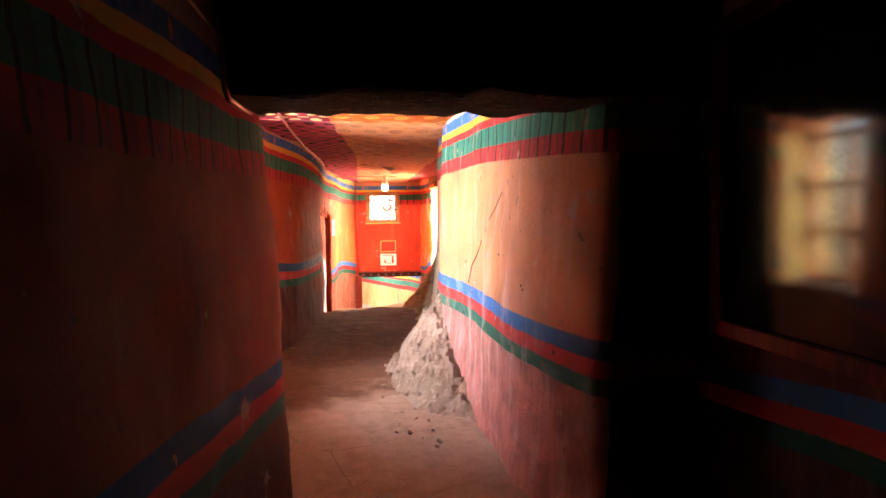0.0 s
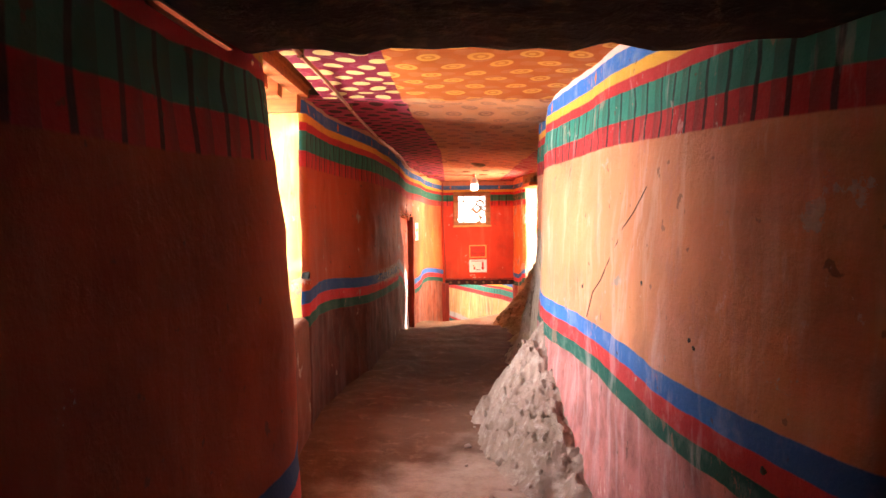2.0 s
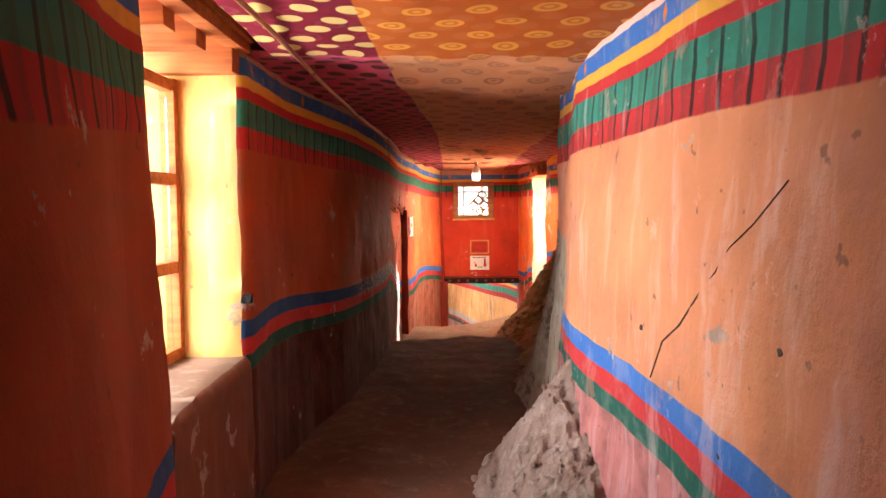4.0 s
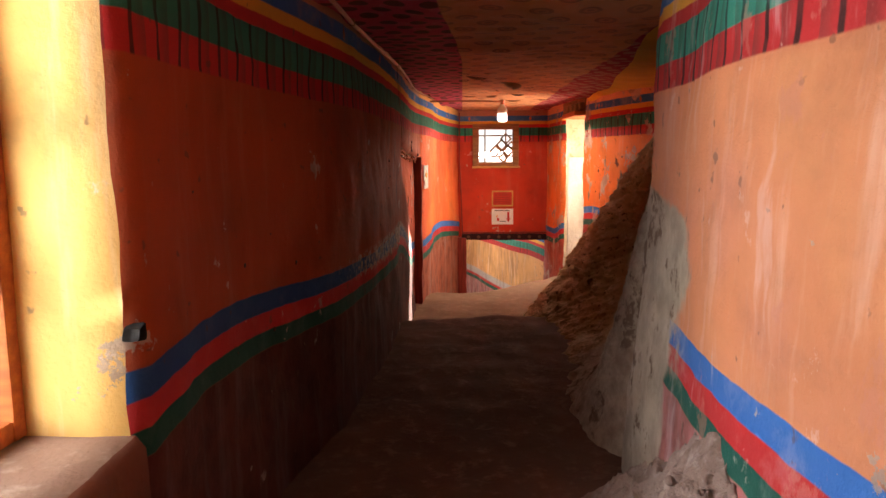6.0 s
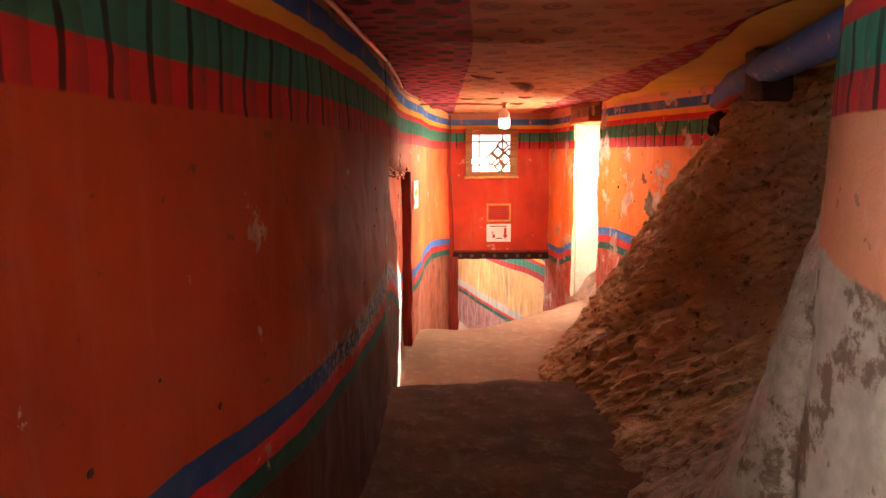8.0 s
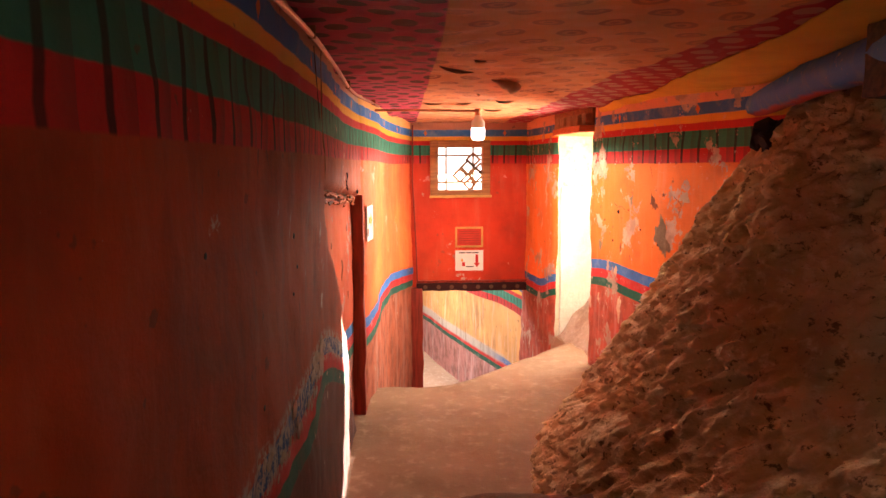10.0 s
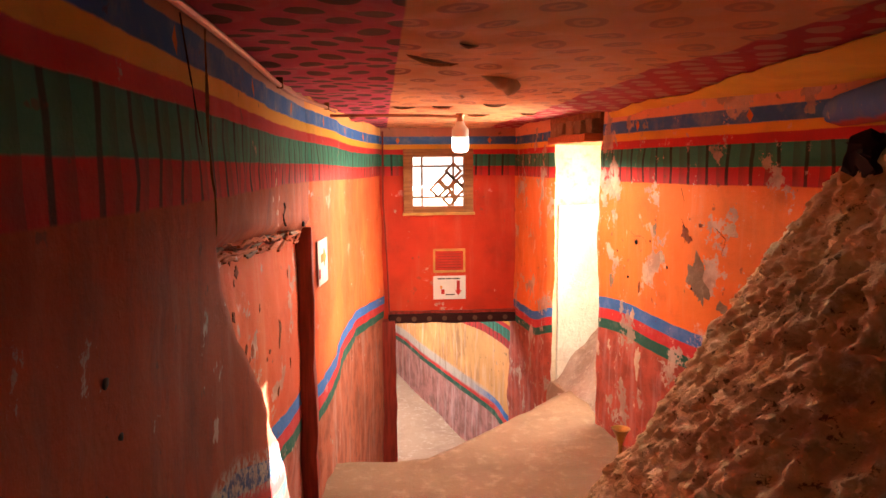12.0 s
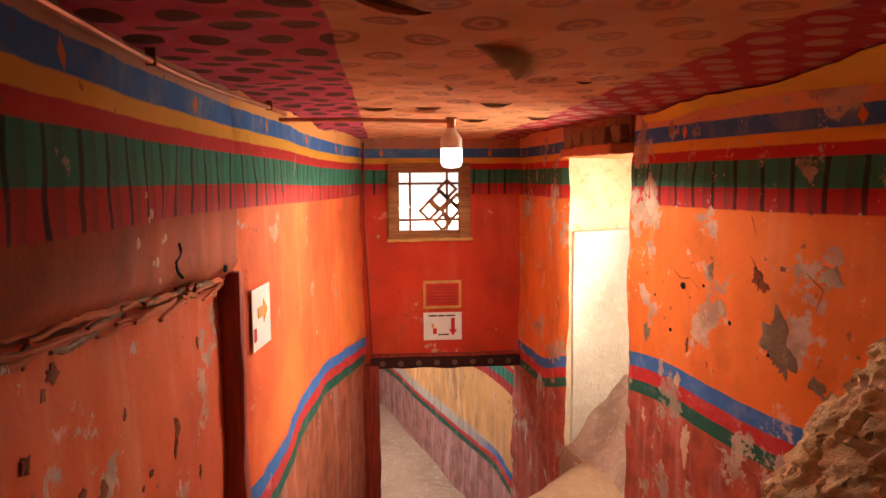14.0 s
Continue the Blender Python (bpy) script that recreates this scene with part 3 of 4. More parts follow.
# ---------- ceiling ----------
def cloth_material():
    """Brocades nailed under the ceiling: dotted maroon, medallion orange and brown, plain yellow."""
    g = Nodes("ceiling_brocade", 0.8)
    g.b.inputs["Specular IOR Level"].default_value = 0.12
    x, y, z = g.xyz()
    warp = g.math("MULTIPLY", g.math("SUBTRACT", g.noise(2.0, 2), 0.5), 0.06)
    wx, wy = g.math("ADD", x, warp), g.math("ADD", y, warp)

    def dots(px, py, r, ring=False):
        v = g.math("DIVIDE", wy, py)
        row = g.math("FLOOR", v)
        u = g.math("ADD", g.math("DIVIDE", wx, px), g.math("MULTIPLY", g.math("MODULO", row, 2.0), 0.5))
        du = g.math("MULTIPLY", g.math("SUBTRACT", g.math("FRACT", u), 0.5), px)
        dv = g.math("MULTIPLY", g.math("SUBTRACT", g.math("FRACT", v), 0.5), py)
        d = g.math("SQRT", g.math("ADD", g.math("MULTIPLY", du, du), g.math("MULTIPLY", dv, dv)))
        disc = g.math("SUBTRACT", 1.0, g.step(d, r * 0.92, r * 1.05))
        if ring:
            hole = g.math("MULTIPLY", g.step(d, r * 0.25, r * 0.35), g.math("SUBTRACT", 1.0, g.step(d, r * 0.55, r * 0.65)))
            disc = g.math("MULTIPLY", disc, g.math("SUBTRACT", 1.0, g.math("MULTIPLY", hole, 0.65)))
        return disc

    thread = g.noise(160, 2, stretch=(1, 4, 1))
    soil = g.step(g.noise(1.7, 5, 0.65), 0.4, 0.7)
    d1, d2 = dots(0.14, 0.12, 0.042), dots(0.20, 0.16, 0.050, True)
    maroon_gold = g.mix(d1, (0.20, 0.012, 0.03), (0.72, 0.56, 0.20))
    orange_gold = g.mix(d2, (0.52, 0.13, 0.025), (0.78, 0.36, 0.06))
    pink_dark = g.mix(d1, (0.60, 0.10, 0.17), (0.10, 0.03, 0.025))
    brown_med = g.mix(g.math("MULTIPLY", d2, g.math("ADD", 0.45, g.math("MULTIPLY", soil, 0.4))), (0.78, 0.36, 0.17), (0.27, 0.065, 0.025))
    maroon = g.mix(d1, (0.42, 0.04, 0.06), (0.50, 0.22, 0.16))
    seam = g.math("ADD", -0.19, g.math("MULTIPLY", g.step(y, 4.5, 8.5), 0.18))
    near = g.mix(g.step(g.math("SUBTRACT", x, seam), -0.004, 0.004), maroon_gold, orange_gold)
    far = g.mix(g.step(g.math("SUBTRACT", x, seam), -0.004, 0.004), pink_dark, brown_med)
    far = g.mix(g.step(g.math("ADD", x, warp), 0.90, 0.915), far, maroon)
    col = g.mix(g.step(g.math("ADD", y, g.math("MULTIPLY", warp, 4.0)), 5.0, 5.02), near, far)
    col = g.mix(g.math("MULTIPLY", soil, 0.28), col, g.mix(0.5, col, (0.05, 0.02, 0.015)))
    col = g.mix(g.math("MULTIPLY", thread, 0.18), col, (0.1, 0.03, 0.02))
    sheen = g.mix(g.math("MAXIMUM", d1, d2), (0.85, 0.85, 0.85), (0.6, 0.6, 0.6))
    g.put(g.b.inputs["Roughness"], sheen)
    g.bump(g.noise(9, 4), 0.3, 0.015)
    return g.colour(col)


M_CLOTH = cloth_material()


def ceil_z(x, y):
    z = CEIL - 0.004 * max(y - 6, 0) + 0.02 * fbm((x, y * 1.3, 1), 1.3) + 0.007 * fbm((x * 0.7, y * 1.5, 5), 3.5) + 0.002 * fbm((x, y * 1.4, 9), 11)
    inner = min(max((x + 0.40) / 0.25, 0), 1)
    for y0, drop, wide in ((5.15, 0.035, 0.12), (5.75, 0.045, 0.22), (6.55, 0.03, 0.18), (7.6, 0.022, 0.2)):
        z -= inner * drop * (0.7 + 0.6 * fbm((x, y0, 3), 2.2)) * math.exp(-((y - y0 - 0.10 * math.sin(2.3 * x + y0)) / wide) ** 2)
    nailed = math.exp(-((y - 11.1) / 1.0) ** 2)
    z += inner * nailed * 0.010 * (abs(fbm((x * 0.8, y * 1.6, 13), 3.0)) - 0.3)
    z -= inner * 0.008 * abs(fbm((x * 0.7 + 0.5 * y, y * 0.9, 21), 1.8, 3))
    return z


def ceil_keep(x, y):
    if 3.95 < y < 5.02 and x < -0.60:
        return False
    return True


ceil_ob = sheet("ceiling", ceil_z, -1.1, 2.1, 2.7, 13.45, 120, 400, -0.02, M_CLOTH, ceil_keep)
structure(ceil_ob, "low ceiling lined with patched patterned brocade cloth", "ceiling")
# both pieces are out of view, added to block the sky from above
structure(link("ceiling_near", box((-0.9, -3.2, 2.2), (1.6, 2.75, 2.3), 0), M_BEAM), "unseen dark ceiling added over the start of the passage", "ceiling")
structure(link("ceiling_slab", box((-1.2, -3.2, 2.36), (2.4, 13.7, 2.5), 0), M_BEAM), "unseen slab added above the passage to keep the sky out", "ceiling")


# ---------- rock and rubble ----------
def right_at(y, z, out=0.0):
    """A point on the bulging wall, `out` metres in front of it."""
    s = wall_surf(right_x, 2.42, 6.6, -0.1, 2.4, 0.03, 0.12, 1, 0.05)((y - 2.42) / 4.18, (z + 0.1) / 2.5)
    return s + Vector((-out, 0, 0))


ROCK_FOOT = lerp_table([(6.1, 0.68), (6.35, 0.55), (6.7, 0.47), (7.4, 0.50), (8.2, 0.55), (8.9, 0.56), (9.5, 0.60), (10.1, 0.95)])
ROCK_SLOPE = lerp_table([(6.1, 0.15), (6.5, 0.24), (7.0, 1.0), (7.5, 1.55), (8.05, 1.45), (8.45, 1.05), (8.8, 0.78), (9.4, 0.74), (10.1, 0.74)])


def rock_surf(u, v):
    y, z = 6.1 + 4.0 * u, -0.05 + 2.3 * v
    s = ROCK_SLOPE(y)
    x = ROCK_FOOT(y) + s * max(min(z, 1.25) - 0.33, -0.1) + (0.3 + 0.4 * min(max(y - 8.4, 0), 1)) * max(z - 1.25, 0)
    k = min(max((y - 6.5) / 0.9, 0.2), 1)
    x += k * (0.05 * fbm((y, z, 1), 2.2) + 0.07 * abs(fbm((y, z, 8), 5.5, 4)) + 0.075 * (abs(fbm((y, z, 3), 9, 7)) - 0.3) + 0.014 * fbm((y, z, 6), 38, 5))
    x += k * 0.10 * max(fbm((y * 1.1, z, 17), 7, 3) - 0.25, 0)
    rough = 0.25 + 0.75 * min(max((y - 8.05) / 0.25, 0), 1)
    wy, wz = y + 0.05 * fbm((y, z, 31), 6), z + 0.05 * fbm((y, z, 37), 6)
    for sc, deep in ((6, 0.034), (13, 0.014), (27, 0.006)):
        cell = noise.voronoi(Vector((wy * sc, wz * sc, 2 + sc)))[0]
        x -= k * rough * deep * (0.75 - min(2.2 * cell[0], 1.5)) * (0.6 + 0.6 * fbm((y, z, sc), 2.5))
    pit = noise.voronoi(Vector((wy * 10, wz * 8, 44)))[0]
    x += k * rough * 0.22 * max(0.33 - pit[0], 0)
    return Vector((x, y, z))


g = Nodes("clay_rock", 0.95)
rn1, rn2, rn3 = g.noise(2.4, 5), g.noise(13, 6, 0.7), g.noise(60, 4, 0.6)
rx_, ry_, rz_ = g.xyz()
rcol = g.mix(g.step(rn1, 0.35, 0.68), (0.64, 0.46, 0.26), (0.47, 0.32, 0.17))
rcol = g.mix(g.math("MULTIPLY", g.step(rn2, 0.5, 0.7), 0.75), rcol, (0.76, 0.64, 0.42))
# near-black noise spots put the shade of pits and crevices into the colour
rcol = g.mix(g.math("MULTIPLY", g.step(g.noise(19, 6, 0.7), 0.575, 0.63), 0.8), rcol, (0.12, 0.07, 0.035))
clay = g.mix(g.step(rn2, 0.3, 0.7), (0.33, 0.24, 0.17), (0.54, 0.43, 0.31))
clay = g.mix(g.step(g.noise(5, 6, 0.7), 0.55, 0.62), clay, (0.20, 0.125, 0.08))
rcol = g.mix(g.step(g.math("ADD", ry_, g.math("MULTIPLY", rn1, 1.2)), 8.0, 8.35), clay, rcol)
g.bump(rn2, 0.6, 0.02)
g.bump(g.noise(32, 5, 0.7), 0.8, 0.012)
g.bump(rn3, 0.8, 0.006)
M_ROCK = g.colour(rcol)
rock = thing("rock_outcrop", (0.9, 8.2, 0.3), "rough brown clay rock outcrop, pitted and leaning into the passage", "rock")


def rock_piece(name, u0, u1, n, label):
    ob = slab(name, lambda u, v: rock_surf(u0 + (u1 - u0) * u, v) - rock.location, n, 250, (1.1, 0, 0), [M_ROCK], layers=2, angle=70)
    ob.parent = rock
    ob["label"] = label


rock_piece("clay_skirt", 0.0, 0.45, 130, "smooth grey clay skirt")
rock_piece("rock_face", 0.45, 1.0, 270, "pitted brown rock face")


def rubble_h(x, y):
    dx = max(right_x(y) + 0.02 - x, 0)
    dy = (5.1 - y) * 0.5 if y < 5.1 else (y - 5.1) * 0.6
    h = 0.95 - math.hypot(1.35 * dx, dy)
    lump = 0.05 * fbm((x, y, 2), 3.2) + 0.10 * (0.25 - abs(fbm((x, y, 9), 4.5, 5))) + 0.05 * (0.2 - abs(fbm((x, y, 5), 13, 5))) + 0.022 * fbm((x, y, 8), 34, 4)
    return max(h + lump * min(max((h - 0.25) * 4, 0), 1), 0.2)


tagged(sheet("clay_heap", rubble_h, -0.05, 0.85, 3.6, 6.7, 100, 300, 0.3, M_RUBBLE, lambda x, y: rubble_h(x, y) > 0.22), "heap of crumbled pale clay at the foot of the wall", "rubble", kind="stuff")

rng = random.Random(7)


def clod(r, seed):
    bm = bmesh.new()
    bmesh.ops.create_icosphere(bm, subdivisions=3 if r > 0.028 else 2, radius=r)
    for v in bm.verts:
        v.co *= 1 + 0.45 * fbm(v.co * (0.06 / r) + Vector((seed, 0, 0)), 14, 2)
        v.co.z *= 0.7
    return bm


def blotch(face, r, tall, seed, out):
    """A thin scab with a ragged outline; face(dy, dz) gives the wall's points round its middle."""
    bm = bmesh.new()
    rings = []
    for q, lift in ((0.0, 1.0), (0.5, 1.0), (0.9, 0.8), (1.0, -0.6)):
        ring = []
        for i in range(44):
            an = 2 * math.pi * i / 44
            e = r * q * (1 + 0.75 * fbm((math.cos(an), math.sin(an), seed), 1.6, 4))
            ring.append(bm.verts.new(face(e * math.cos(an), e * tall * math.sin(an)) + Vector((out * lift, 0, 0))))
        rings.append(ring)
    for p, q in zip(rings, rings[1:]):
        for i in range(44):
            bm.faces.new((p[i], p[(i + 1) % 44], q[(i + 1) % 44], q[i]))
    bmesh.ops.remove_doubles(bm, verts=bm.verts, dist=0.00005)
    return bm


CLODS = [clod(0.022, k) for k in range(3)]
meshes = []
for k, bm in enumerate(CLODS):
    ob = link("clay_clod", bm, M_RUBBLE, True, 60)
    meshes.append(ob)
spots = []
for k in range(90):
    y = rng.uniform(3.5, 5.3)
    x = rng.uniform(0.12, right_x(y) - 0.03)
    h = rubble_h(x, y)
    if h > 0.36 or k % 3 == 0:
        spots.append((x, y, max(h, floor_z(x, y))))
for k, (x, y, z) in enumerate(spots):
    s = rng.uniform(0.3, 1.0)
    ob = meshes[k] if k < 3 else new("clay_clod", meshes[k % 3].data)
    ob.matrix_world = Matrix.LocRotScale((x, y, z + 0.006 * s), Euler((rng.random() * 3, rng.random() * 3, rng.random() * 6)), (s, s, s))
    tagged(ob, "small pale lump of broken clay on the heap", "clod", "clods on the rubble heap")


# ---------- timber over the passage ----------
tagged(link("lintel_beam", box((-0.75, 2.30, 1.885), (1.35, 2.74, 2.21), 0.03, 0.03, 26, 2), M_BARK), "heavy smoke-blackened timber beam across the passage", "beam")


# ---------- brown cloth drooping behind the beam ----------
M_DROOP = earth("brown_drooping_cloth", (0.36, 0.115, 0.035), (0.24, 0.07, 0.022), (0.46, 0.17, 0.05), 0.25)


def droop_z(x, y):
    u = min(max((y - 2.70) / 0.95, 0), 1)
    fold = 0.030 * math.sin(5.5 * x + 1.2 + 2 * u) + 0.035 * fbm((x, y, 71), 2.6)
    side = min(max((x + 0.42) / 0.2, 0), 1) * min(max((0.86 - x) / 0.25, 0), 1)
    return 2.17 - side * (1 - u) ** 1.3 * (0.20 + 0.7 * fold) + 0.006 * fbm((x, y, 3), 9)


tagged(sheet("drooping_cloth", droop_z, -0.42, 0.86, 2.66, 3.6, 60, 50, -0.006, M_DROOP), "brown cloth drooping from the ceiling behind the beam", "cloth")


# ---------- left window ----------
M_CHAR = plain("charred_wood", (0.012, 0.009, 0.007), 0.95)
win = thing("window_left", (-0.97, 4.48, 1.0), "tall orange-framed timber window with three panes each side, blown out by daylight", "window", kind="structure")


def at(parent, bm):
    """Moves a mesh made in world metres into its parent's frame."""
    bmesh.ops.translate(bm, verts=bm.verts, vec=-Vector(parent.location))
    return bm


def sub(name, bm, material, parent, label="", angle=40):
    return part(name, at(parent, bm), material, parent, label, True, angle)


for y in (4.03, 4.47, 4.89):
    sub("window_frame", box((-1.0, y - 0.0, 1.0), (-0.94, y + 0.05, 2.06), 0.006), M_ORANGEWOOD, win)
for z in (1.0, 1.33, 1.66, 2.01):
    sub("rail", box((-0.995, 4.03, z), (-0.945, 4.94, z + 0.045), 0.005), M_ORANGEWOOD, win)
glass = Nodes("window_glass", 0.03)
glass.b.inputs["Transmission Weight"].default_value = 1.0
glass.b.inputs["IOR"].default_value = 1.45
M_GLASS = glass.colour((0.95, 0.95, 0.93))
for y in (4.085, 4.525):
    for z in (1.05, 1.38, 1.71):
        p = sub("pane", box((-0.972, y, z), (-0.968, y + 0.36, z + 0.275), 0), M_GLASS, win)
        p.visible_shadow = False
tagged(link("joist_rail", box((-0.74, 3.98, 2.165), (-0.675, 4.99, 2.21), 0.005, 0.005, 6, 1), M_ORANGEWOOD), "long orange painted rail under the window lintel", "rail")
structure(link("lintel_left_window", box((-1.05, 3.98, 2.21), (-0.66, 5.0, 2.36), 0.01, 0.008, 6, 3), M_ORANGEWOOD), "orange painted lintel over the left window", "lintel")
for k, (y, x1, z0, z1) in enumerate(((4.87, -0.71, 2.075, 2.215), (4.58, -0.74, 2.11, 2.215), (4.31, -0.74, 2.11, 2.215), (4.05, -0.74, 2.11, 2.215))):
    tagged(link("joist_block", box((-1.04, y, z0), (x1, y + 0.1, z1), 0.006, 0.005, 3, k), M_ORANGEWOOD), "orange painted timber joist end under the window lintel", "joist", "joists over the window")
tagged(link("wall_peg", box((-0.72, 4.915, 1.195), (-0.676, 4.955, 1.232), 0.012, 0.03, 3, 6), M_CHAR), "charred stub of timber sticking out at the window edge", "peg")


# ---------- glazed picture frame on the dark wall ----------
pic = thing("glazed_frame", (1.19, 1.5, 1.12), "large dark timber frame with reflecting glass hung on the wall", "frame")
sub("frame_side", box((1.157, 2.19, 1.10), (1.22, 2.25, 2.12), 0.008), M_JAMB, pic)
sub("frame_side", box((1.157, 0.62, 1.10), (1.22, 0.68, 2.12), 0.008), M_JAMB, pic)
sub("frame_bottom", box((1.157, 0.68, 1.10), (1.22, 2.19, 1.15), 0.008), M_JAMB, pic)
sub("frame_top", box((1.157, 0.68, 2.07), (1.22, 2.19, 2.12), 0.008), M_JAMB, pic)
sub("backing", box((1.195, 0.68, 1.15), (1.21, 2.19, 2.07), 0), M_BLACK, pic)
pg = Nodes("picture_glass", 0.085)
pg.b.inputs["Specular IOR Level"].default_value = 0.5
pg.b.inputs["IOR"].default_value = 1.5
M_PGLASS = pg.colour(pg.mix(pg.noise(3, 3), (0.008, 0.006, 0.006), (0.02, 0.012, 0.01)))
sub("glass", box((1.179, 0.68, 1.15), (1.185, 2.19, 2.07), 0), M_PGLASS, pic, "dark reflecting glass")


# ---------- conduits ----------
def curve_points(pts, n=8):
    out = []
    for a, b in zip(pts, pts[1:]):
        for k in range(n):
            out.append(Vector(a).lerp(Vector(b), k / n))
    return out + [Vector(pts[-1])]


run = []
for k in range(90):
    y = 3.0 + 8.05 * k / 89
    x = max(left_x(y), -0.52) + 0.03
    run.append((x, y, 2.145 - 0.005 * max(y - 6, 0) + 0.005 * math.sin(3.1 * y)))
pipe = thing("ceiling_conduit", (-0.4, 7.0, 2.11), "painted copper conduit along the top of the wall", "conduit")
sub("conduit_run", tube(run, 0.009), M_COPPER, pipe)
for k in (10, 25, 41, 57, 73, 86):
    x, y, z = run[k]
    sub("clip", box((x - 0.012, y - 0.006, z - 0.011), (x + 0.012, y + 0.006, z + 0.03), 0.003), M_BROWN, pipe)
cross = [(-0.385, 11.06, 2.10), (-0.1, 11.12, 2.105), (0.15, 11.2, 2.108), (0.41, 11.32, 2.11)]
tagged(link("lamp_conduit", tube(curve_points(cross), 0.009), M_COPPER), "conduit crossing the ceiling to the bulb", "conduit")
down = [(-0.05, 13.33, 2.1), (-0.055, 13.34, 1.5), (-0.03, 13.35, 1.0), (-0.01, 13.36, 0.4), (0.0, 13.36, -0.6)]
tagged(link("corner_conduit", tube(curve_points(down), 0.008), M_JAMB), "dark cable running down the corner of the end wall", "cable")
tagged(link("near_conduit", tube(curve_points([(-0.40, 1.3, 1.99), (-0.40, 1.7, 2.03), (-0.40, 2.24, 2.04), (-0.40, 2.265, 1.90), (-0.395, 2.30, 1.868), (-0.385, 2.55, 1.868), (-0.375, 2.78, 1.873)]), 0.010), M_COPPER), "copper conduit bent round the timber beam", "conduit")
hang = [(left_x(y) + 0.004, y, z) for y, z in ((8.40, 2.14), (8.47, 2.0), (8.55, 1.83), (8.62, 1.70))]
tagged(link("hanging_wire", tube(curve_points(hang), 0.0018), M_BEAM), "thin dark wire hanging down the painted wall", "wire")

# ---------- bulb ----------
g = Nodes("lit_opal_glass", 0.3)
g.b.inputs["Emission Color"].default_value = (1, 0.93, 0.86, 1)
g.b.inputs["Emission Strength"].default_value = 0.6
M_LIT = g.colour((0.85, 0.82, 0.80))
bulb = thing("ceiling_bulb", (0.42, 11.33, 2.13), "lit white screw-in bulb in a holder under the cloth ceiling", "bulb")
sub("holder", lathe([(0.028, 0.0), (0.03, -0.01), (0.022, -0.02), (0.02, -0.05), (0.024, -0.055)][::-1], (0.42, 11.33, 2.13)), M_COPPER, bulb)
sub("collar", lathe([(0.022, -0.05), (0.03, -0.07), (0.046, -0.09), (0.052, -0.10), (0.052, -0.145)][::-1], (0.42, 11.33, 2.13)), M_PLASTIC, bulb)
sub("globe", lathe([(0.051, -0.145), (0.052, -0.15), (0.052, -0.21), (0.048, -0.225), (0.036, -0.235), (0.0, -0.24)][::-1], (0.42, 11.33, 2.13), 32), M_LIT, bulb, "opal lower half of the bulb")

# ---------- little end window ----------
ew = thing("window_end", (0.445, 13.42, 1.4), "small brown timber window with leaded panes and a knot ornament", "window", kind="structure")
for x0, x1, z0, z1 in ((0.13, 0.215, 1.375, 1.945), (0.675, 0.76, 1.375, 1.945), (0.215, 0.675, 1.375, 1.43), (0.215, 0.675, 1.872, 1.945)):
    sub("window_frame", box((x0, 13.355, z0), (x1, 13.47, z1), 0.007), M_BROWN, ew)
for x in (0.30, 0.585):
    sub("muntin", box((x - 0.009, 13.42, 1.43), (x + 0.009, 13.445, 1.872), 0.002), M_BROWN, ew)
for z in (1.51, 1.79):
    sub("muntin", box((0.215, 13.419, z - 0.009), (0.675, 13.444, z + 0.009), 0.002), M_BROWN, ew)


def ring4(cx, cz, r, w):
    """A square ring standing on its corner."""
    bm = bmesh.new()
    vs = []
    for y in (13.41, 13.43):
        for rr in (r, r - w):
            vs.append([bm.verts.new((cx + rr * math.cos(a * math.pi / 2), y, cz + rr * math.sin(a * math.pi / 2))) for a in range(4)])
    for i in range(4):
        j = (i + 1) % 4
        bm.faces.new((vs[0][i], vs[0][j], vs[1][j], vs[1][i]))
        bm.faces.new((vs[2][i], vs[2][j], vs[3][j], vs[3][i]))
        bm.faces.new((vs[0][i], vs[0][j], vs[2][j], vs[2][i]))
        bm.faces.new((vs[1][i], vs[1][j], vs[3][j], vs[3][i]))
    return bm


for cx, cz, r in ((0.445, 1.58, 0.085), (0.53, 1.665, 0.085), (0.615, 1.58, 0.085), (0.585, 1.745, 0.085), (0.66, 1.66, 0.06), (0.55, 1.49, 0.075)):
    sub("knot_ornament", ring4(cx, cz, r, 0.03), M_BROWN, ew, "brown fretwork lozenge")
ewp = sub("pane", box((0.215, 13.432, 1.43), (0.675, 13.436, 1.872), 0), M_GLASS, ew)
ewp.visible_shadow = False
structure(link("sill_end_window", box((0.12, 13.34, 1.35), (0.77, 13.42, 1.375), 0.006, 0.008, 6, 4), M_GOLD), "crumbled plaster edge under the small window", "sill")

# ---------- notices ----------
note = thing("framed_notice", (0.54, 13.385, 0.82), "red notice panel in a faded gold border on the wall", "notice")
for lo, hi in (((0.392, 13.372, 0.822), (0.412, 13.39, 1.04)), ((0.668, 13.372, 0.822), (0.688, 13.39, 1.04)), ((0.412, 13.372, 0.822), (0.668, 13.39, 0.842)), ((0.412, 13.372, 1.02), (0.668, 13.39, 1.04))):
    sub("border", box(lo, hi, 0.002), M_GOLD, note)
sub("panel", box((0.412, 13.378, 0.842), (0.668, 13.388, 1.02), 0), M_REDPANEL, note)
for k in range(6):
    sub("text_bar", box((0.432, 13.3755, 0.99 - 0.025 * k), (0.648, 13.3775, 0.996 - 0.025 * k), 0), M_JAMB, note)
sign = thing("arrow_sign", (0.54, 13.385, 0.57), "white paper sign with a red arrow pointing down", "sign")
sub("sheet", box((0.392, 13.380, 0.572), (0.69, 13.384, 0.79), 0), M_PAPER, sign)
bm = bmesh.new()
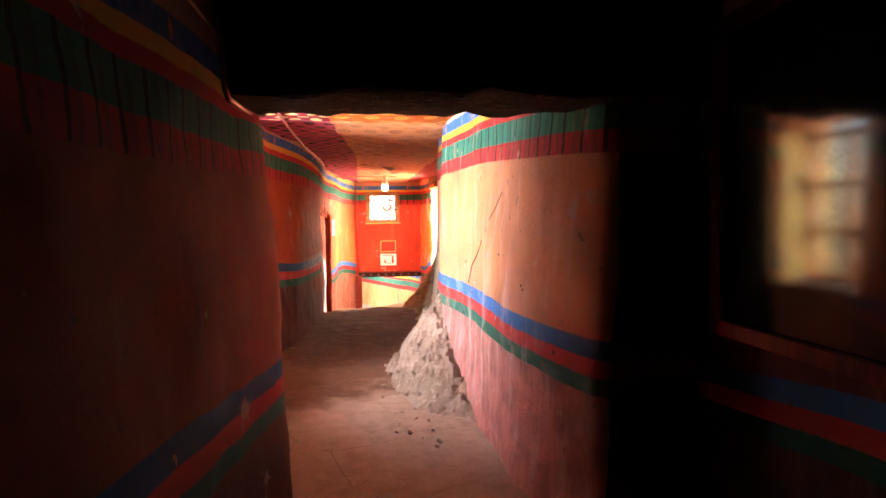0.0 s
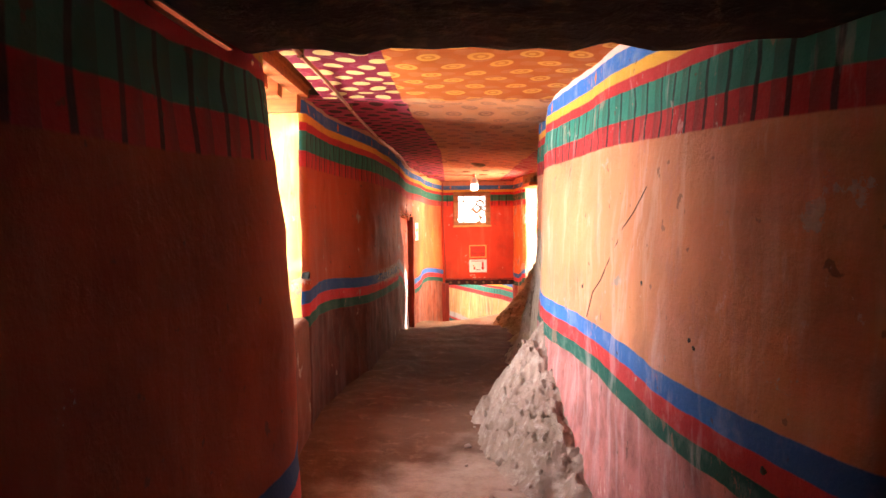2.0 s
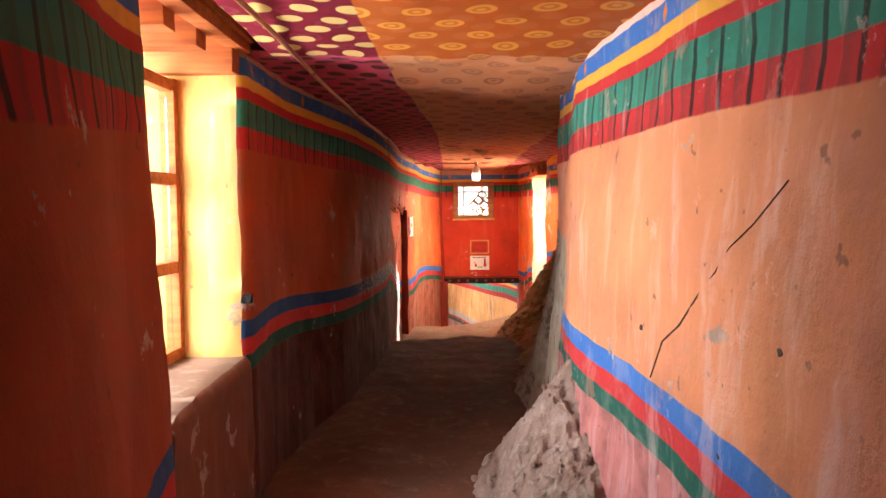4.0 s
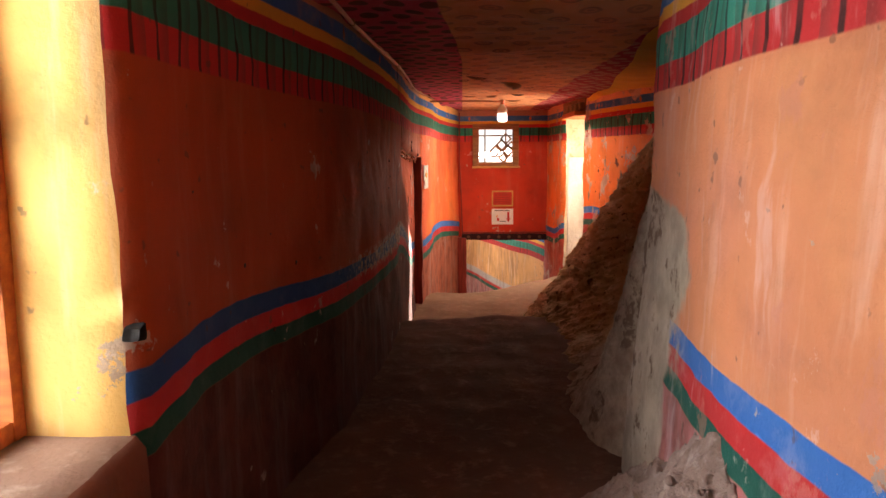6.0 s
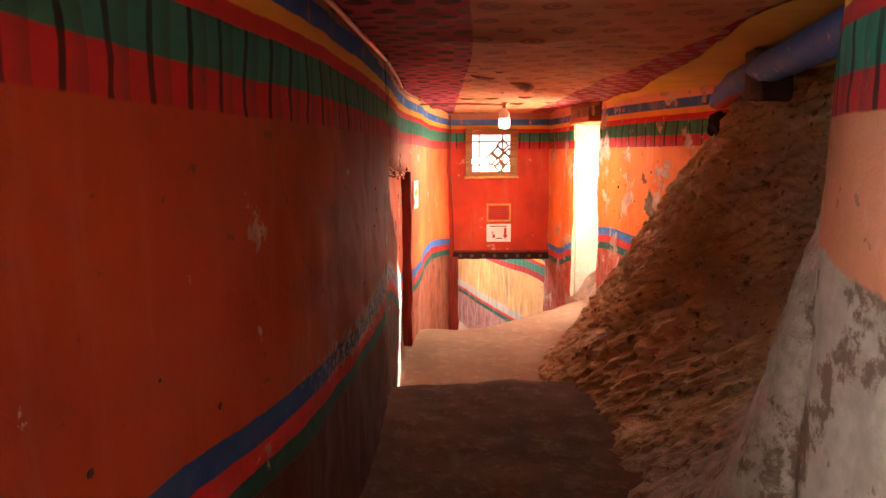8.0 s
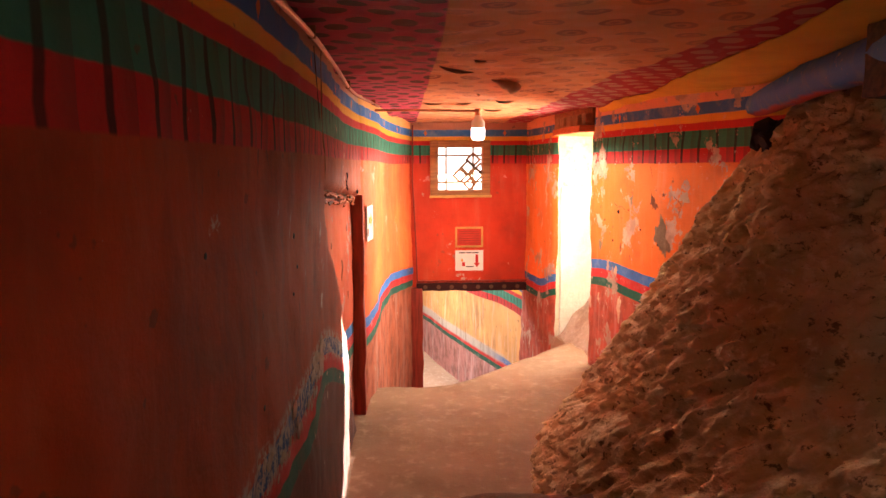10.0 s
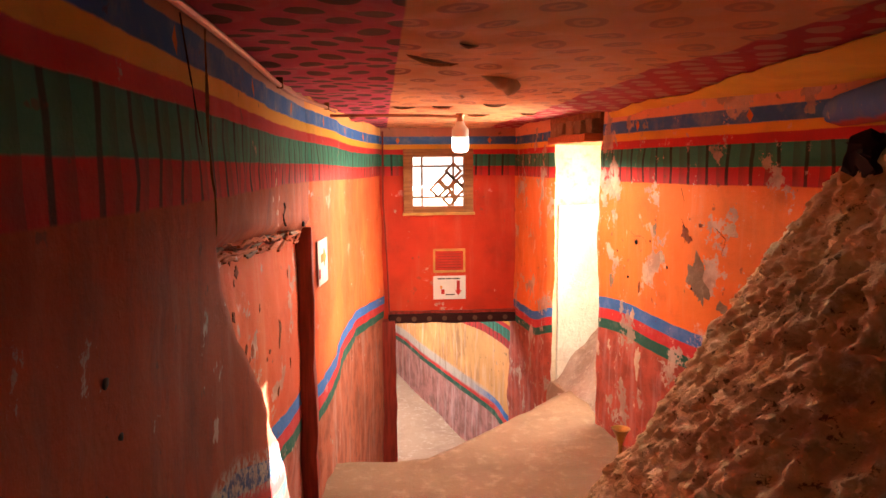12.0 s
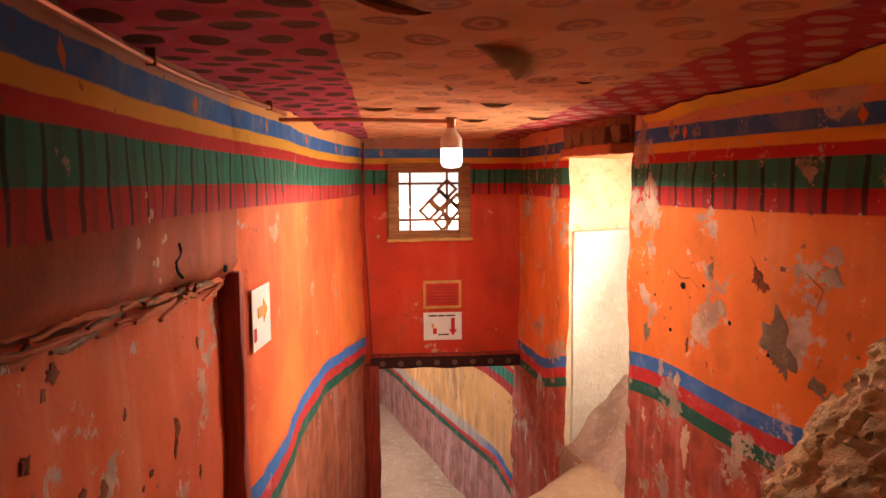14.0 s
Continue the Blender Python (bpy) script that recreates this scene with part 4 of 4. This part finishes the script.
prof = [(0.607, 0.745), (0.607, 0.655), (0.59, 0.655), (0.622, 0.605), (0.654, 0.655), (0.637, 0.655), (0.637, 0.745)]
bm.faces.new([bm.verts.new((x, 13.3775, z)) for x, z in prof])
r = bmesh.ops.extrude_face_region(bm, geom=bm.faces[:])
bmesh.ops.translate(bm, vec=(0, 0.0015, 0), verts=[v for v in r["geom"] if isinstance(v, bmesh.types.BMVert)])
sub("arrow", bm, M_INK, sign, "red arrow")
for k, (x0, x1) in enumerate(((0.432, 0.50), (0.507, 0.56), (0.567, 0.64))):
    sub("text_bar", box((x0, 13.3775, 0.758), (x1, 13.379, 0.77), 0), M_DARKINK, sign)
sub("figure_mark", box((0.465, 13.3775, 0.62), (0.495, 13.379, 0.665), 0.001), M_INK, sign)
sub("figure_mark", box((0.455, 13.3775, 0.67), (0.475, 13.379, 0.70), 0.001), M_ORANGEINK, sign)
sub("text_bar", box((0.505, 13.3775, 0.61), (0.59, 13.379, 0.62), 0), M_DARKINK, sign)

ls = new("arrow_notice")
far_wall = wall_surf(left_x, 10.45, 13.4, -2.0, 2.4, 0.02, 0)
pa, pb = far_wall((10.52 - 10.45) / 2.95, 3.335 / 4.4), far_wall((10.72 - 10.45) / 2.95, 3.335 / 4.4)
ls.matrix_world = pose((pa.x + pb.x) / 2 + 0.006, 10.62, 1.335, 0, 0, 90 - math.degrees(math.atan2(pb.x - pa.x, pb.y - pa.y)))
tagged(ls, "white paper notice with an orange arrow on the curved wall", "notice")
part("sheet", box((-0.11, -0.006, -0.115), (0.11, -0.003, 0.115), 0), M_PAPER, ls)
bm = bmesh.new()
prof = [(-0.05, 0.0), (0.02, 0.0), (0.02, -0.025), (0.07, 0.02), (0.02, 0.065), (0.02, 0.04), (-0.05, 0.04)]
bm.faces.new([bm.verts.new((x, -0.0085, z)) for x, z in prof])
r = bmesh.ops.extrude_face_region(bm, geom=bm.faces[:])
bmesh.ops.translate(bm, vec=(0, 0.002, 0), verts=[v for v in r["geom"] if isinstance(v, bmesh.types.BMVert)])
part("arrow", bm, M_ORANGEINK, ls, "orange arrow")
part("figure_mark", box((-0.10, -0.008, -0.08), (-0.07, -0.0065, -0.03), 0.001), M_INK, ls)

# ---------- stair door lintel ----------
g = Nodes("spotted_cloth", 0.85)
x, y, z = g.xyz()
du = g.math("MULTIPLY", g.math("SUBTRACT", g.math("FRACT", g.math("DIVIDE", x, 0.14)), 0.5), 0.14)
dv = g.math("SUBTRACT", z, 0.405)
dd = g.math("SQRT", g.math("ADD", g.math("MULTIPLY", du, du), g.math("MULTIPLY", dv, dv)))
M_SPOT = g.colour(g.mix(g.step(dd, 0.02, 0.026), (0.12, 0.06, 0.035), (0.035, 0.008, 0.008)))
tagged(link("door_valance", box((-0.02, 13.33, 0.362), (1.16, 13.395, 0.445), 0.012, 0.012, 14, 8), M_SPOT), "dark spotted cloth strip over the stair doorway", "valance")
tagged(link("door_lintel", box((-0.02, 13.35, 0.445), (1.16, 13.395, 0.47), 0.008, 0.008, 14, 9), M_JAMB), "thin dark timber edge above the cloth strip", "lintel")
tagged(link("door_post", box((-0.10, 13.30, -2.0), (0.04, 13.42, 0.40), 0.012, 0.012, 14, 3), M_JAMB), "dark red timber post of the stair doorway", "post")

M_RAW = paint("raw_orange_timber", (0.56, 0.13, 0.04), (0.4, 0.1, 0.05), 0.2, 0.3, (0.5, 0.22, 0.12), bands=False)
M_GOUGE = earth("raw_gouge", (0.28, 0.08, 0.035), (0.18, 0.05, 0.022), (0.36, 0.13, 0.06), 0.8, 2.0)
# ---------- blocked doorway trim ----------
tagged(link("doorway_jamb", box((-0.52, 10.40, -0.2), (-0.405, 10.47, 1.53), 0.01, 0.012, 14, 4), M_JAMB), "dark red timber jamb of the blocked doorway", "jamb")


def sliver(length, wide, thick, seed):
    """A split strip of painted timber lying along y, ragged and tapering to both ends."""
    bm = bmesh.new()
    rings = []
    for i in range(9):
        u = i / 8
        w = wide * (0.25 + 0.75 * math.sin(math.pi * min(max(u, 0.08), 0.92)) ** 0.6) * (1 + 0.35 * fbm((u * 3, seed, 0), 2))
        y, z = (u - 0.5) * length, 0.012 * fbm((u * 2, seed, 5), 1.5)
        rings.append([bm.verts.new((x, y, z + h * w)) for x, h in ((-thick, -0.5), (thick, -0.4), (thick * 1.2, 0.1), (thick * 0.6, 0.5), (-thick, 0.5))])
    for p, q in zip(rings, rings[1:]):
        for i in range(5):
            bm.faces.new((p[i], p[(i + 1) % 5], q[(i + 1) % 5], q[i]))
    bm.faces.new(rings[0])
    bm.faces.new(rings[-1])
    return bm


def head_z(y):
    return 1.65 - 0.13 * (y - 8.6) / 1.85


for k in range(30):
    y0 = 8.75 + 1.62 * (k + rng.random()) / 30
    bm = sliver(rng.uniform(0.14, 0.36), rng.uniform(0.008, 0.018), rng.uniform(0.003, 0.006), k)
    bm.transform(pose(fill_x(y0) + 0.022 + 0.03 * rng.random(), y0, head_z(y0) - 0.004 - 0.05 * rng.random() ** 1.3, rng.uniform(-9, 2), 0, rng.uniform(-2.5, 2.5)))
    tagged(link("broken_lath", bm, M_RAW if k % 5 else M_DARKBROWN, True, 25), "splintered orange-painted lath along the broken doorway head", "lath", "laths over the doorway")
# the shadow line under the doorway head, laid in as a dark uneven bar
gap = [(fill_x(y) + 0.012, y, head_z(y) - 0.022 + 0.014 * fbm((y, 0, 2), 5)) for y in (8.7, 8.9, 9.1, 9.3, 9.5, 9.7, 9.9, 10.1, 10.3, 10.42)]
fill_wall = bpy.data.objects["wall_left_blocked_doorway"]
part("shadow_gap", tube(curve_points(gap, 6), 0.007, 7, 3.0), M_GOUGE, fill_wall, "dark bar standing for the shadow in the gap behind the laths")
fill_face = wall_surf(fill_x, 8.6, 10.5, -0.3, 1.72)
for k, (y, z, r, tall) in enumerate(((9.934, 1.15, 0.017, 2.2), (9.92, 1.10, 0.012, 2.4), (9.75, 1.10, 0.012, 0.8), (9.70, 1.08, 0.009, 0.7), (9.50, 1.165, 0.022, 0.9), (9.46, 1.15, 0.014, 0.7), (9.39, 1.207, 0.020, 0.9), (9.31, 1.489, 0.026, 0.8), (9.27, 1.46, 0.016, 0.7), (9.15, 1.37, 0.018, 1.0), (9.09, 1.56, 0.022, 0.7), (9.2, 1.54, 0.02, 0.6), (9.34, 1.60, 0.024, 0.7), (9.66, 1.55, 0.018, 1.6), (9.88, 1.575, 0.022, 0.9), (10.0, 1.535, 0.012, 0.7), (9.62, 1.30, 0.010, 1.5), (10.15, 1.35, 0.008, 1.6), (10.1, 0.95, 0.010, 1.8), (9.85, 0.9, 0.014, 1.3))):
    bm = blotch(lambda dy, dz: fill_face((y + dy - 8.6) / 1.9, (z + dz + 0.3) / 2.02), r, tall, k + 200, 0.0025)
    part("gouge", bm, M_GOUGE, fill_wall, "dark gouge in the plaster")

# ---------- painted log, yellow cloth ----------
g = Nodes("painted_log", 0.6)
sp = g.nt.nodes.new("ShaderNodeSeparateXYZ")
g.put(sp.inputs[0], g.obj)
lz = g.math("ADD", sp.outputs[2], g.math("MULTIPLY", g.noise(6, 3), 0.03))
lc = g.mix(g.step(lz, 1.995, 2.01), (0.45, 0.05, 0.03), g.mix(g.step(g.noise(9, 5), 0.45, 0.65), (0.05, 0.16, 0.50), (0.10, 0.20, 0.42)))
lc = g.mix(g.step(g.noise(14, 5, 0.7), 0.62, 0.68), lc, (0.45, 0.4, 0.36))
g.bump(g.noise(8, 4), 0.4, 0.01)
M_LOG = g.colour(lc)
tagged(link("painted_log", tube(curve_points([(1.86, 10.0, 2.03), (1.42, 8.6, 2.05), (1.2, 7.6, 2.06), (0.98, 6.5, 2.07)], 10), 0.068, 20, 0.10), M_LOG), "round ceiling log painted blue with a red underside", "log")
tagged(link("log_bracket", box((1.20, 7.75, 1.92), (1.34, 7.95, 2.14), 0.012, 0.015, 4, 3), M_BEAM), "dark timber block propping the painted log", "bracket")
g = Nodes("yellow_cloth", 0.75)
M_YELLOW = g.colour(g.mix(g.step(g.noise(3, 4), 0.35, 0.7), (0.84, 0.53, 0.06), (0.72, 0.40, 0.04)))


def yellow_sheet():
    """A sagging strip between the brocade's edge and the wall, tapering to a point."""
    bm = bmesh.new()
    rows = []
    for j in range(81):
        y = 6.6 + 4.6 * j / 80
        x0 = min(1.055 + 0.13 * (y - 8.2), 1.295) + 0.012 * math.sin(4 * y)
        x1 = far_x(y) + 0.03 if y > 9.0 else 1.95
        x0 = min(x0, x1 - 0.01)
        rows.append([bm.verts.new((x0 + (x1 - x0) * i / 16, y, ceil_z(x0 + (x1 - x0) * i / 16, y) - 0.012 - 0.02 * math.sin(math.pi * i / 16) * (1 + 0.5 * math.sin(3 * y)))) for i in range(17)])
    for a, b in zip(rows, rows[1:]):
        for i in range(16):
            bm.faces.new((a[i], a[i + 1], b[i + 1], b[i]))
    r = bmesh.ops.extrude_face_region(bm, geom=bm.faces[:])
    bmesh.ops.translate(bm, vec=(0, 0, 0.004), verts=[v for v in r["geom"] if isinstance(v, bmesh.types.BMVert)])
    return bm


tagged(link("yellow_cloth", yellow_sheet(), M_YELLOW), "yellow cloth sagging under the ceiling beside the wall", "cloth")
M_UNDERSIDE = plain("pale_cloth_back", (0.62, 0.42, 0.27), 0.8)


def tear(x, y, length, wide, drop, turn, seed):
    """A slit in the cloth: a sunken dark sheet for its inner shade, with a curled lip hanging under it."""
    ob = thing("torn_flap", (x, y, ceil_z(x, y)), "torn and curled slit in the ceiling cloth, its inner shade a dark sheet", "cloth", "tears in the ceiling cloth")
    ob.matrix_world = pose(x, y, ceil_z(x, y), 0, 0, turn)
    shade_mouth, lip = bmesh.new(), bmesh.new()
    rows, lips = [], []
    for i in range(17):
        u = i / 16
        s_ = math.sin(math.pi * u) ** 0.8
        px, mid = (u - 0.5) * length, 0.12 * wide * fbm((u * 3, seed, 0), 1.5)
        rows.append([shade_mouth.verts.new((px, mid + wide * (0.2 + 0.17 * q) * s_, -0.003 - 0.35 * drop * s_ * (0.5 + 0.5 * q))) for q in (-1, -0.3, 0.4, 1)])
        lips.append([lip.verts.new((px, mid + wide * s_ * (0.50 - 0.35 * q * q), -0.002 - drop * s_ * math.sin(math.pi * 0.62 * q) * (1 + 0.3 * fbm((u * 4, seed, 3), 2)))) for q in (0, 0.2, 0.4, 0.6, 0.8)])
    for bm_, rr in ((shade_mouth, rows), (lip, lips)):
        for p, q in zip(rr, rr[1:]):
            for i in range(len(p) - 1):
                bm_.faces.new((p[i], p[i + 1], q[i + 1], q[i]))
    # the cloth is not cut; dark brown colour gives the shade of the slit
    part("shade_mouth", shade_mouth, M_DARKBROWN, ob, "dark sheet standing for the shade inside the tear")
    r = bmesh.ops.extrude_face_region(lip, geom=lip.faces[:])
    bmesh.ops.translate(lip, vec=(0, 0, -0.0025), verts=[v for v in r["geom"] if isinstance(v, bmesh.types.BMVert)])
    part("lip", lip, M_UNDERSIDE if wide > 0.07 else M_CLOTH, ob, "curled cloth edge")


for k, row in enumerate(((0.40, 9.72, 0.40, 0.13, 0.050, -118), (0.10, 9.13, 0.26, 0.05, 0.016, 50), (0.55, 10.80, 0.13, 0.09, 0.014, 5), (0.30, 11.17, 0.12, 0.06, 0.012, 0), (0.07, 11.10, 0.14, 0.06, 0.012, 10), (0.315, 10.23, 0.12, 0.035, 0.010, 75), (0.56, 11.56, 0.15, 0.07, 0.014, 0), (0.86, 11.42, 0.12, 0.07, 0.012, 20), (0.17, 8.82, 0.07, 0.03, 0.008, 40), (0.74, 10.2, 0.05, 0.03, 0.006, 0))):
    tear(*row, k)

# ---------- header bricks over the right opening ----------
for k in range(5):
    y0 = 11.40 + 0.172 * k
    x0 = far_x(y0 + 0.08) - 0.022 - 0.006 * (k % 2)
    tagged(link("header_brick", box((x0, y0, 2.02 - 0.01 * (k % 3)), (x0 + 0.12, y0 + 0.155, 2.10), 0.008, 0.012, 3, k), M_STONE), "rough brown brick over the opening", "brick", "bricks over the opening")
tagged(link("opening_lintel", box((far_x(11.8) - 0.05, 11.33, 1.955), (far_x(11.8) + 0.4, 12.33, 2.01), 0.008, 0.01, 8, 2), M_ORANGEWOOD), "orange stained timber lintel over the opening", "lintel")


def mound(x, y):
    u = (x - far_x(min(max(y, 11.3), 12.3)) - 0.02) / 0.42
    return 0.08 + 0.46 * min(max(u, 0), 1) + (0.03 * fbm((x, y, 6), 5) + 0.02 * fbm((x, y, 2), 14)) * min(max(u * 3, 0), 1)


tagged(sheet("clay_mound", mound, 1.24, 1.95, 11.30, 12.40, 40, 50, 0.35, M_RUBBLE), "sloping clay mound filling the foot of the opening", "clay")
# invented block beyond the opening, out of view; it cuts the low light
structure(link("outside_block", box((2.15, 10.4, -0.5), (2.4, 13.4, 1.25), 0.02), M_WHITE), "unseen whitewashed block added outside the opening", "parapet")

# ---------- butter lamp ----------
LZ = landing_z(1.22, 10.6) - 0.004
cup = thing("butter_lamp", (1.22, 10.6, LZ), "small brass butter lamp standing by the rock", "lamp")
prof = [(0.034, 0.0), (0.036, 0.008), (0.022, 0.018), (0.011, 0.035), (0.014, 0.06), (0.009, 0.07), (0.009, 0.12), (0.015, 0.13), (0.02, 0.15), (0.036, 0.175), (0.040, 0.18), (0.034, 0.178), (0.0, 0.16)]
sub("stem_and_bowl", lathe([(1.3 * r, 1.4 * h) for r, h in prof], (1.22, 10.6, LZ)), M_BRASS, cup)

# ---------- marks in the plaster ----------
crack = [right_at(y, z, 0.0008) for y, z in ((3.54, 1.615), (3.66, 1.53), (3.74, 1.48), (3.80, 1.42), (3.88, 1.36), (3.98, 1.27), (4.08, 1.21), (4.14, 1.10))]
wall_r = bpy.data.objects["wall_right_bulge"]
part("crack", tube(curve_points(crack, 4), 0.0017, 5, 0.8), M_BEAM, wall_r, "thin dark crack")
for k, (y, z, s) in enumerate(((4.25, 1.22, 0.014), (3.08, 1.185, 0.011), (3.05, 1.17, 0.009), (3.72, 1.03, 0.012), (2.75, 0.95, 0.015), (3.5, 1.30, 0.012))):
    bm = clod(s, k + 3)
    for v in bm.verts:
        v.co.x *= 0.25
    bmesh.ops.translate(bm, verts=bm.verts, vec=right_at(y, z, 0.0))
    part("chip", bm, M_BEAM, wall_r)

# ---------- dark rag above the rock ----------
for k, (at_rag, r_rag) in enumerate((((1.66, 9.28, 1.86), 0.10), ((1.72, 9.42, 1.76), 0.07))):
    bm = clod(r_rag, 21 + k)
    for v in bm.verts:
        v.co += 0.05 * Vector((fbm(v.co, 16), fbm(v.co + Vector((3, 0, 0)), 16), fbm(v.co + Vector((0, 5, 0)), 16)))
    bmesh.ops.translate(bm, verts=bm.verts, vec=at_rag)
    tagged(link("dark_rag", bm, M_BLACK), "crumpled black rag stuffed between rock and wall", "rag", "rags above the rock")

M_DAUB = paint("dried_daub", (0.62, 0.30, 0.2), (0.5, 0.2, 0.12), 0.4, 0.3, (0.7, 0.42, 0.3), bands=False)
# ---------- ragged crack over the doorway and cracks in the bright wall ----------
head = bpy.data.objects["wall_left_over_doorway"]
over = wall_surf(left_x, 8.60, 10.45, 0.0, 2.4)
line = [over((y - 8.60) / 1.85, z / 2.4) for y, z in ((9.915, 1.585), (9.87, 1.61), (9.855, 1.634), (9.91, 1.655), (9.897, 1.68))]
part("crack", tube(curve_points(line, 4), 0.0045, 6, 1.2), M_CHAR, head, "jagged dark crack")
for k, (y, z, r) in enumerate(((9.615, 1.821, 0.010), (9.66, 1.777, 0.015), (9.64, 1.765, 0.010), (9.55, 1.715, 0.016), (9.79, 1.709, 0.013), (9.76, 1.70, 0.008), (9.70, 1.654, 0.015), (9.67, 1.657, 0.009), (9.727, 1.606, 0.008))):
    bm = clod(r, k + 80)
    for v in bm.verts:
        v.co.x *= 0.12
        v.co.z *= 1.25
    bmesh.ops.translate(bm, verts=bm.verts, vec=over((y - 8.60) / 1.85, z / 2.4))
    part("plaster_daub", bm, M_DAUB, head, "pale dried daub")
bm = clod(0.02, 95)
for v in bm.verts:
    v.co.x *= 0.3
bmesh.ops.translate(bm, verts=bm.verts, vec=over((10.322 - 8.60) / 1.85, 1.558 / 2.4))
part("chip", bm, M_CHAR, head)
far_r = bpy.data.objects["wall_right_far"]
face = wall_surf(far_x, 9.0, 11.38, -0.2, 2.4, 0, 0.05, 1)


def on_far(y, z):
    return face((y - 9.0) / 2.38, (z + 0.2) / 2.6) + Vector((0.0005, 0, 0))


for pts in (((10.45, 1.70), (10.42, 1.62), (10.44, 1.55), (10.39, 1.49), (10.40, 1.43)), ((10.95, 1.44), (10.88, 1.41), (10.80, 1.42), (10.74, 1.38)), ((10.2, 1.52), (10.14, 1.47), (10.16, 1.40), (10.08, 1.35))):
    part("crack", tube(curve_points([on_far(y, z) for y, z in pts], 4), 0.0016, 5, 1.0), M_CHAR, far_r, "fine dark crack")
for k, (y, z, r) in enumerate(((10.86, 1.38, 0.022), (10.72, 1.40, 0.012), (10.55, 1.28, 0.014), (11.1, 1.30, 0.012), (10.98, 1.16, 0.015), (10.35, 1.2, 0.012))):
    bm = clod(r, k + 40)
    for v in bm.verts:
        v.co.x *= 0.2
    bmesh.ops.translate(bm, verts=bm.verts, vec=on_far(y, z))
    part("chip", bm, M_CHAR, far_r)
M_BARE = earth("bare_grey_plaster", (0.30, 0.20, 0.13), (0.22, 0.14, 0.09), (0.40, 0.28, 0.19), 0.8, 2.0)
M_SCAB = earth("dirty_white_skim", (0.62, 0.46, 0.33), (0.52, 0.34, 0.22), (0.70, 0.56, 0.42), 0.8, 2.0)
for k, (y, z, r, tall, m) in enumerate(((10.30, 1.25, 0.085, 1.5, 0), (10.27, 1.19, 0.05, 1.3, 0), (10.40, 1.48, 0.035, 1.2, 2), (10.37, 1.45, 0.03, 1.0, 2), (10.12, 1.52, 0.05, 1.0, 1), (10.665, 1.47, 0.02, 2.0, 0), (10.83, 1.12, 0.018, 2.2, 2), (11.17, 1.11, 0.035, 1.6, 0), (11.18, 0.70, 0.03, 1.5, 1), (10.80, 0.69, 0.05, 1.8, 1), (10.15, 1.14, 0.035, 0.9, 0), (10.10, 1.08, 0.045, 1.2, 0), (10.29, 1.523, 0.018, 0.8, 2), (10.6, 1.32, 0.03, 1.3, 1), (10.9, 0.95, 0.03, 1.2, 1))):
    bm = blotch(lambda dy, dz: on_far(y + dy, z + dz), r * 0.8, tall, k + 300, -0.003)
    part("bare_patch", bm, (M_BARE, M_SCAB, M_GOUGE)[m], far_r, ("bare grey plaster", "pale skim coat", "dark hole in the plaster")[m])
wall_l = bpy.data.objects["wall_left_long"]
for k in range(16):
    y, z = rng.uniform(5.2, 8.2), rng.uniform(0.75, 1.7)
    bm = clod(rng.uniform(0.006, 0.013), k + 60)
    for v in bm.verts:
        v.co.x *= 0.25
    p = wall_surf(left_x, 4.93, 10.4, -0.1, 2.4, 0.03, 0.0)((y - 4.93) / 5.47, (z + 0.1) / 2.5)
    bmesh.ops.translate(bm, verts=bm.verts, vec=p)
    part("chip", bm, M_BEAM, wall_l)

# ---------- thick limewash on the opening's reveal, scraped paint on the long wall's band ----------
bm = box((0.0, -0.018, 0.0), (0.46, 0.03, 1.5), 0.006, 0.012, 8, 31)
bm.transform(pose(1.272, 12.287, 0.0, 0, 0, 14.9))
part("limewash_coat", bm, M_LIME, bpy.data.objects["wall_right_end"], "uneven thick white limewash")
M_SCRAPE = earth("scraped_plaster", (0.55, 0.44, 0.36), (0.42, 0.3, 0.24), (0.62, 0.55, 0.48), 0.6)
long_face = wall_surf(left_x, 4.93, 10.4, -0.1, 2.4, 0.03, 0.0)
for k in range(70):
    y = 8.58 - 1.7 * rng.random() ** 2.2
    z = left_lo(y) + rng.uniform(-0.10, 0.02)
    r = rng.uniform(0.012, 0.028) * (1.0 if y > 7.8 else 0.7)
    bm = clod(r, k + 120)
    for v in bm.verts:
        v.co.x *= 0.1
        v.co.y *= 1.6
        v.co.z *= 1.3
    bmesh.ops.translate(bm, verts=bm.verts, vec=long_face((y - 4.93) / 5.47, (z + 0.1) / 2.5) + Vector((0.003, 0, 0)))
    part("scrape", bm, M_SCRAPE, wall_l)
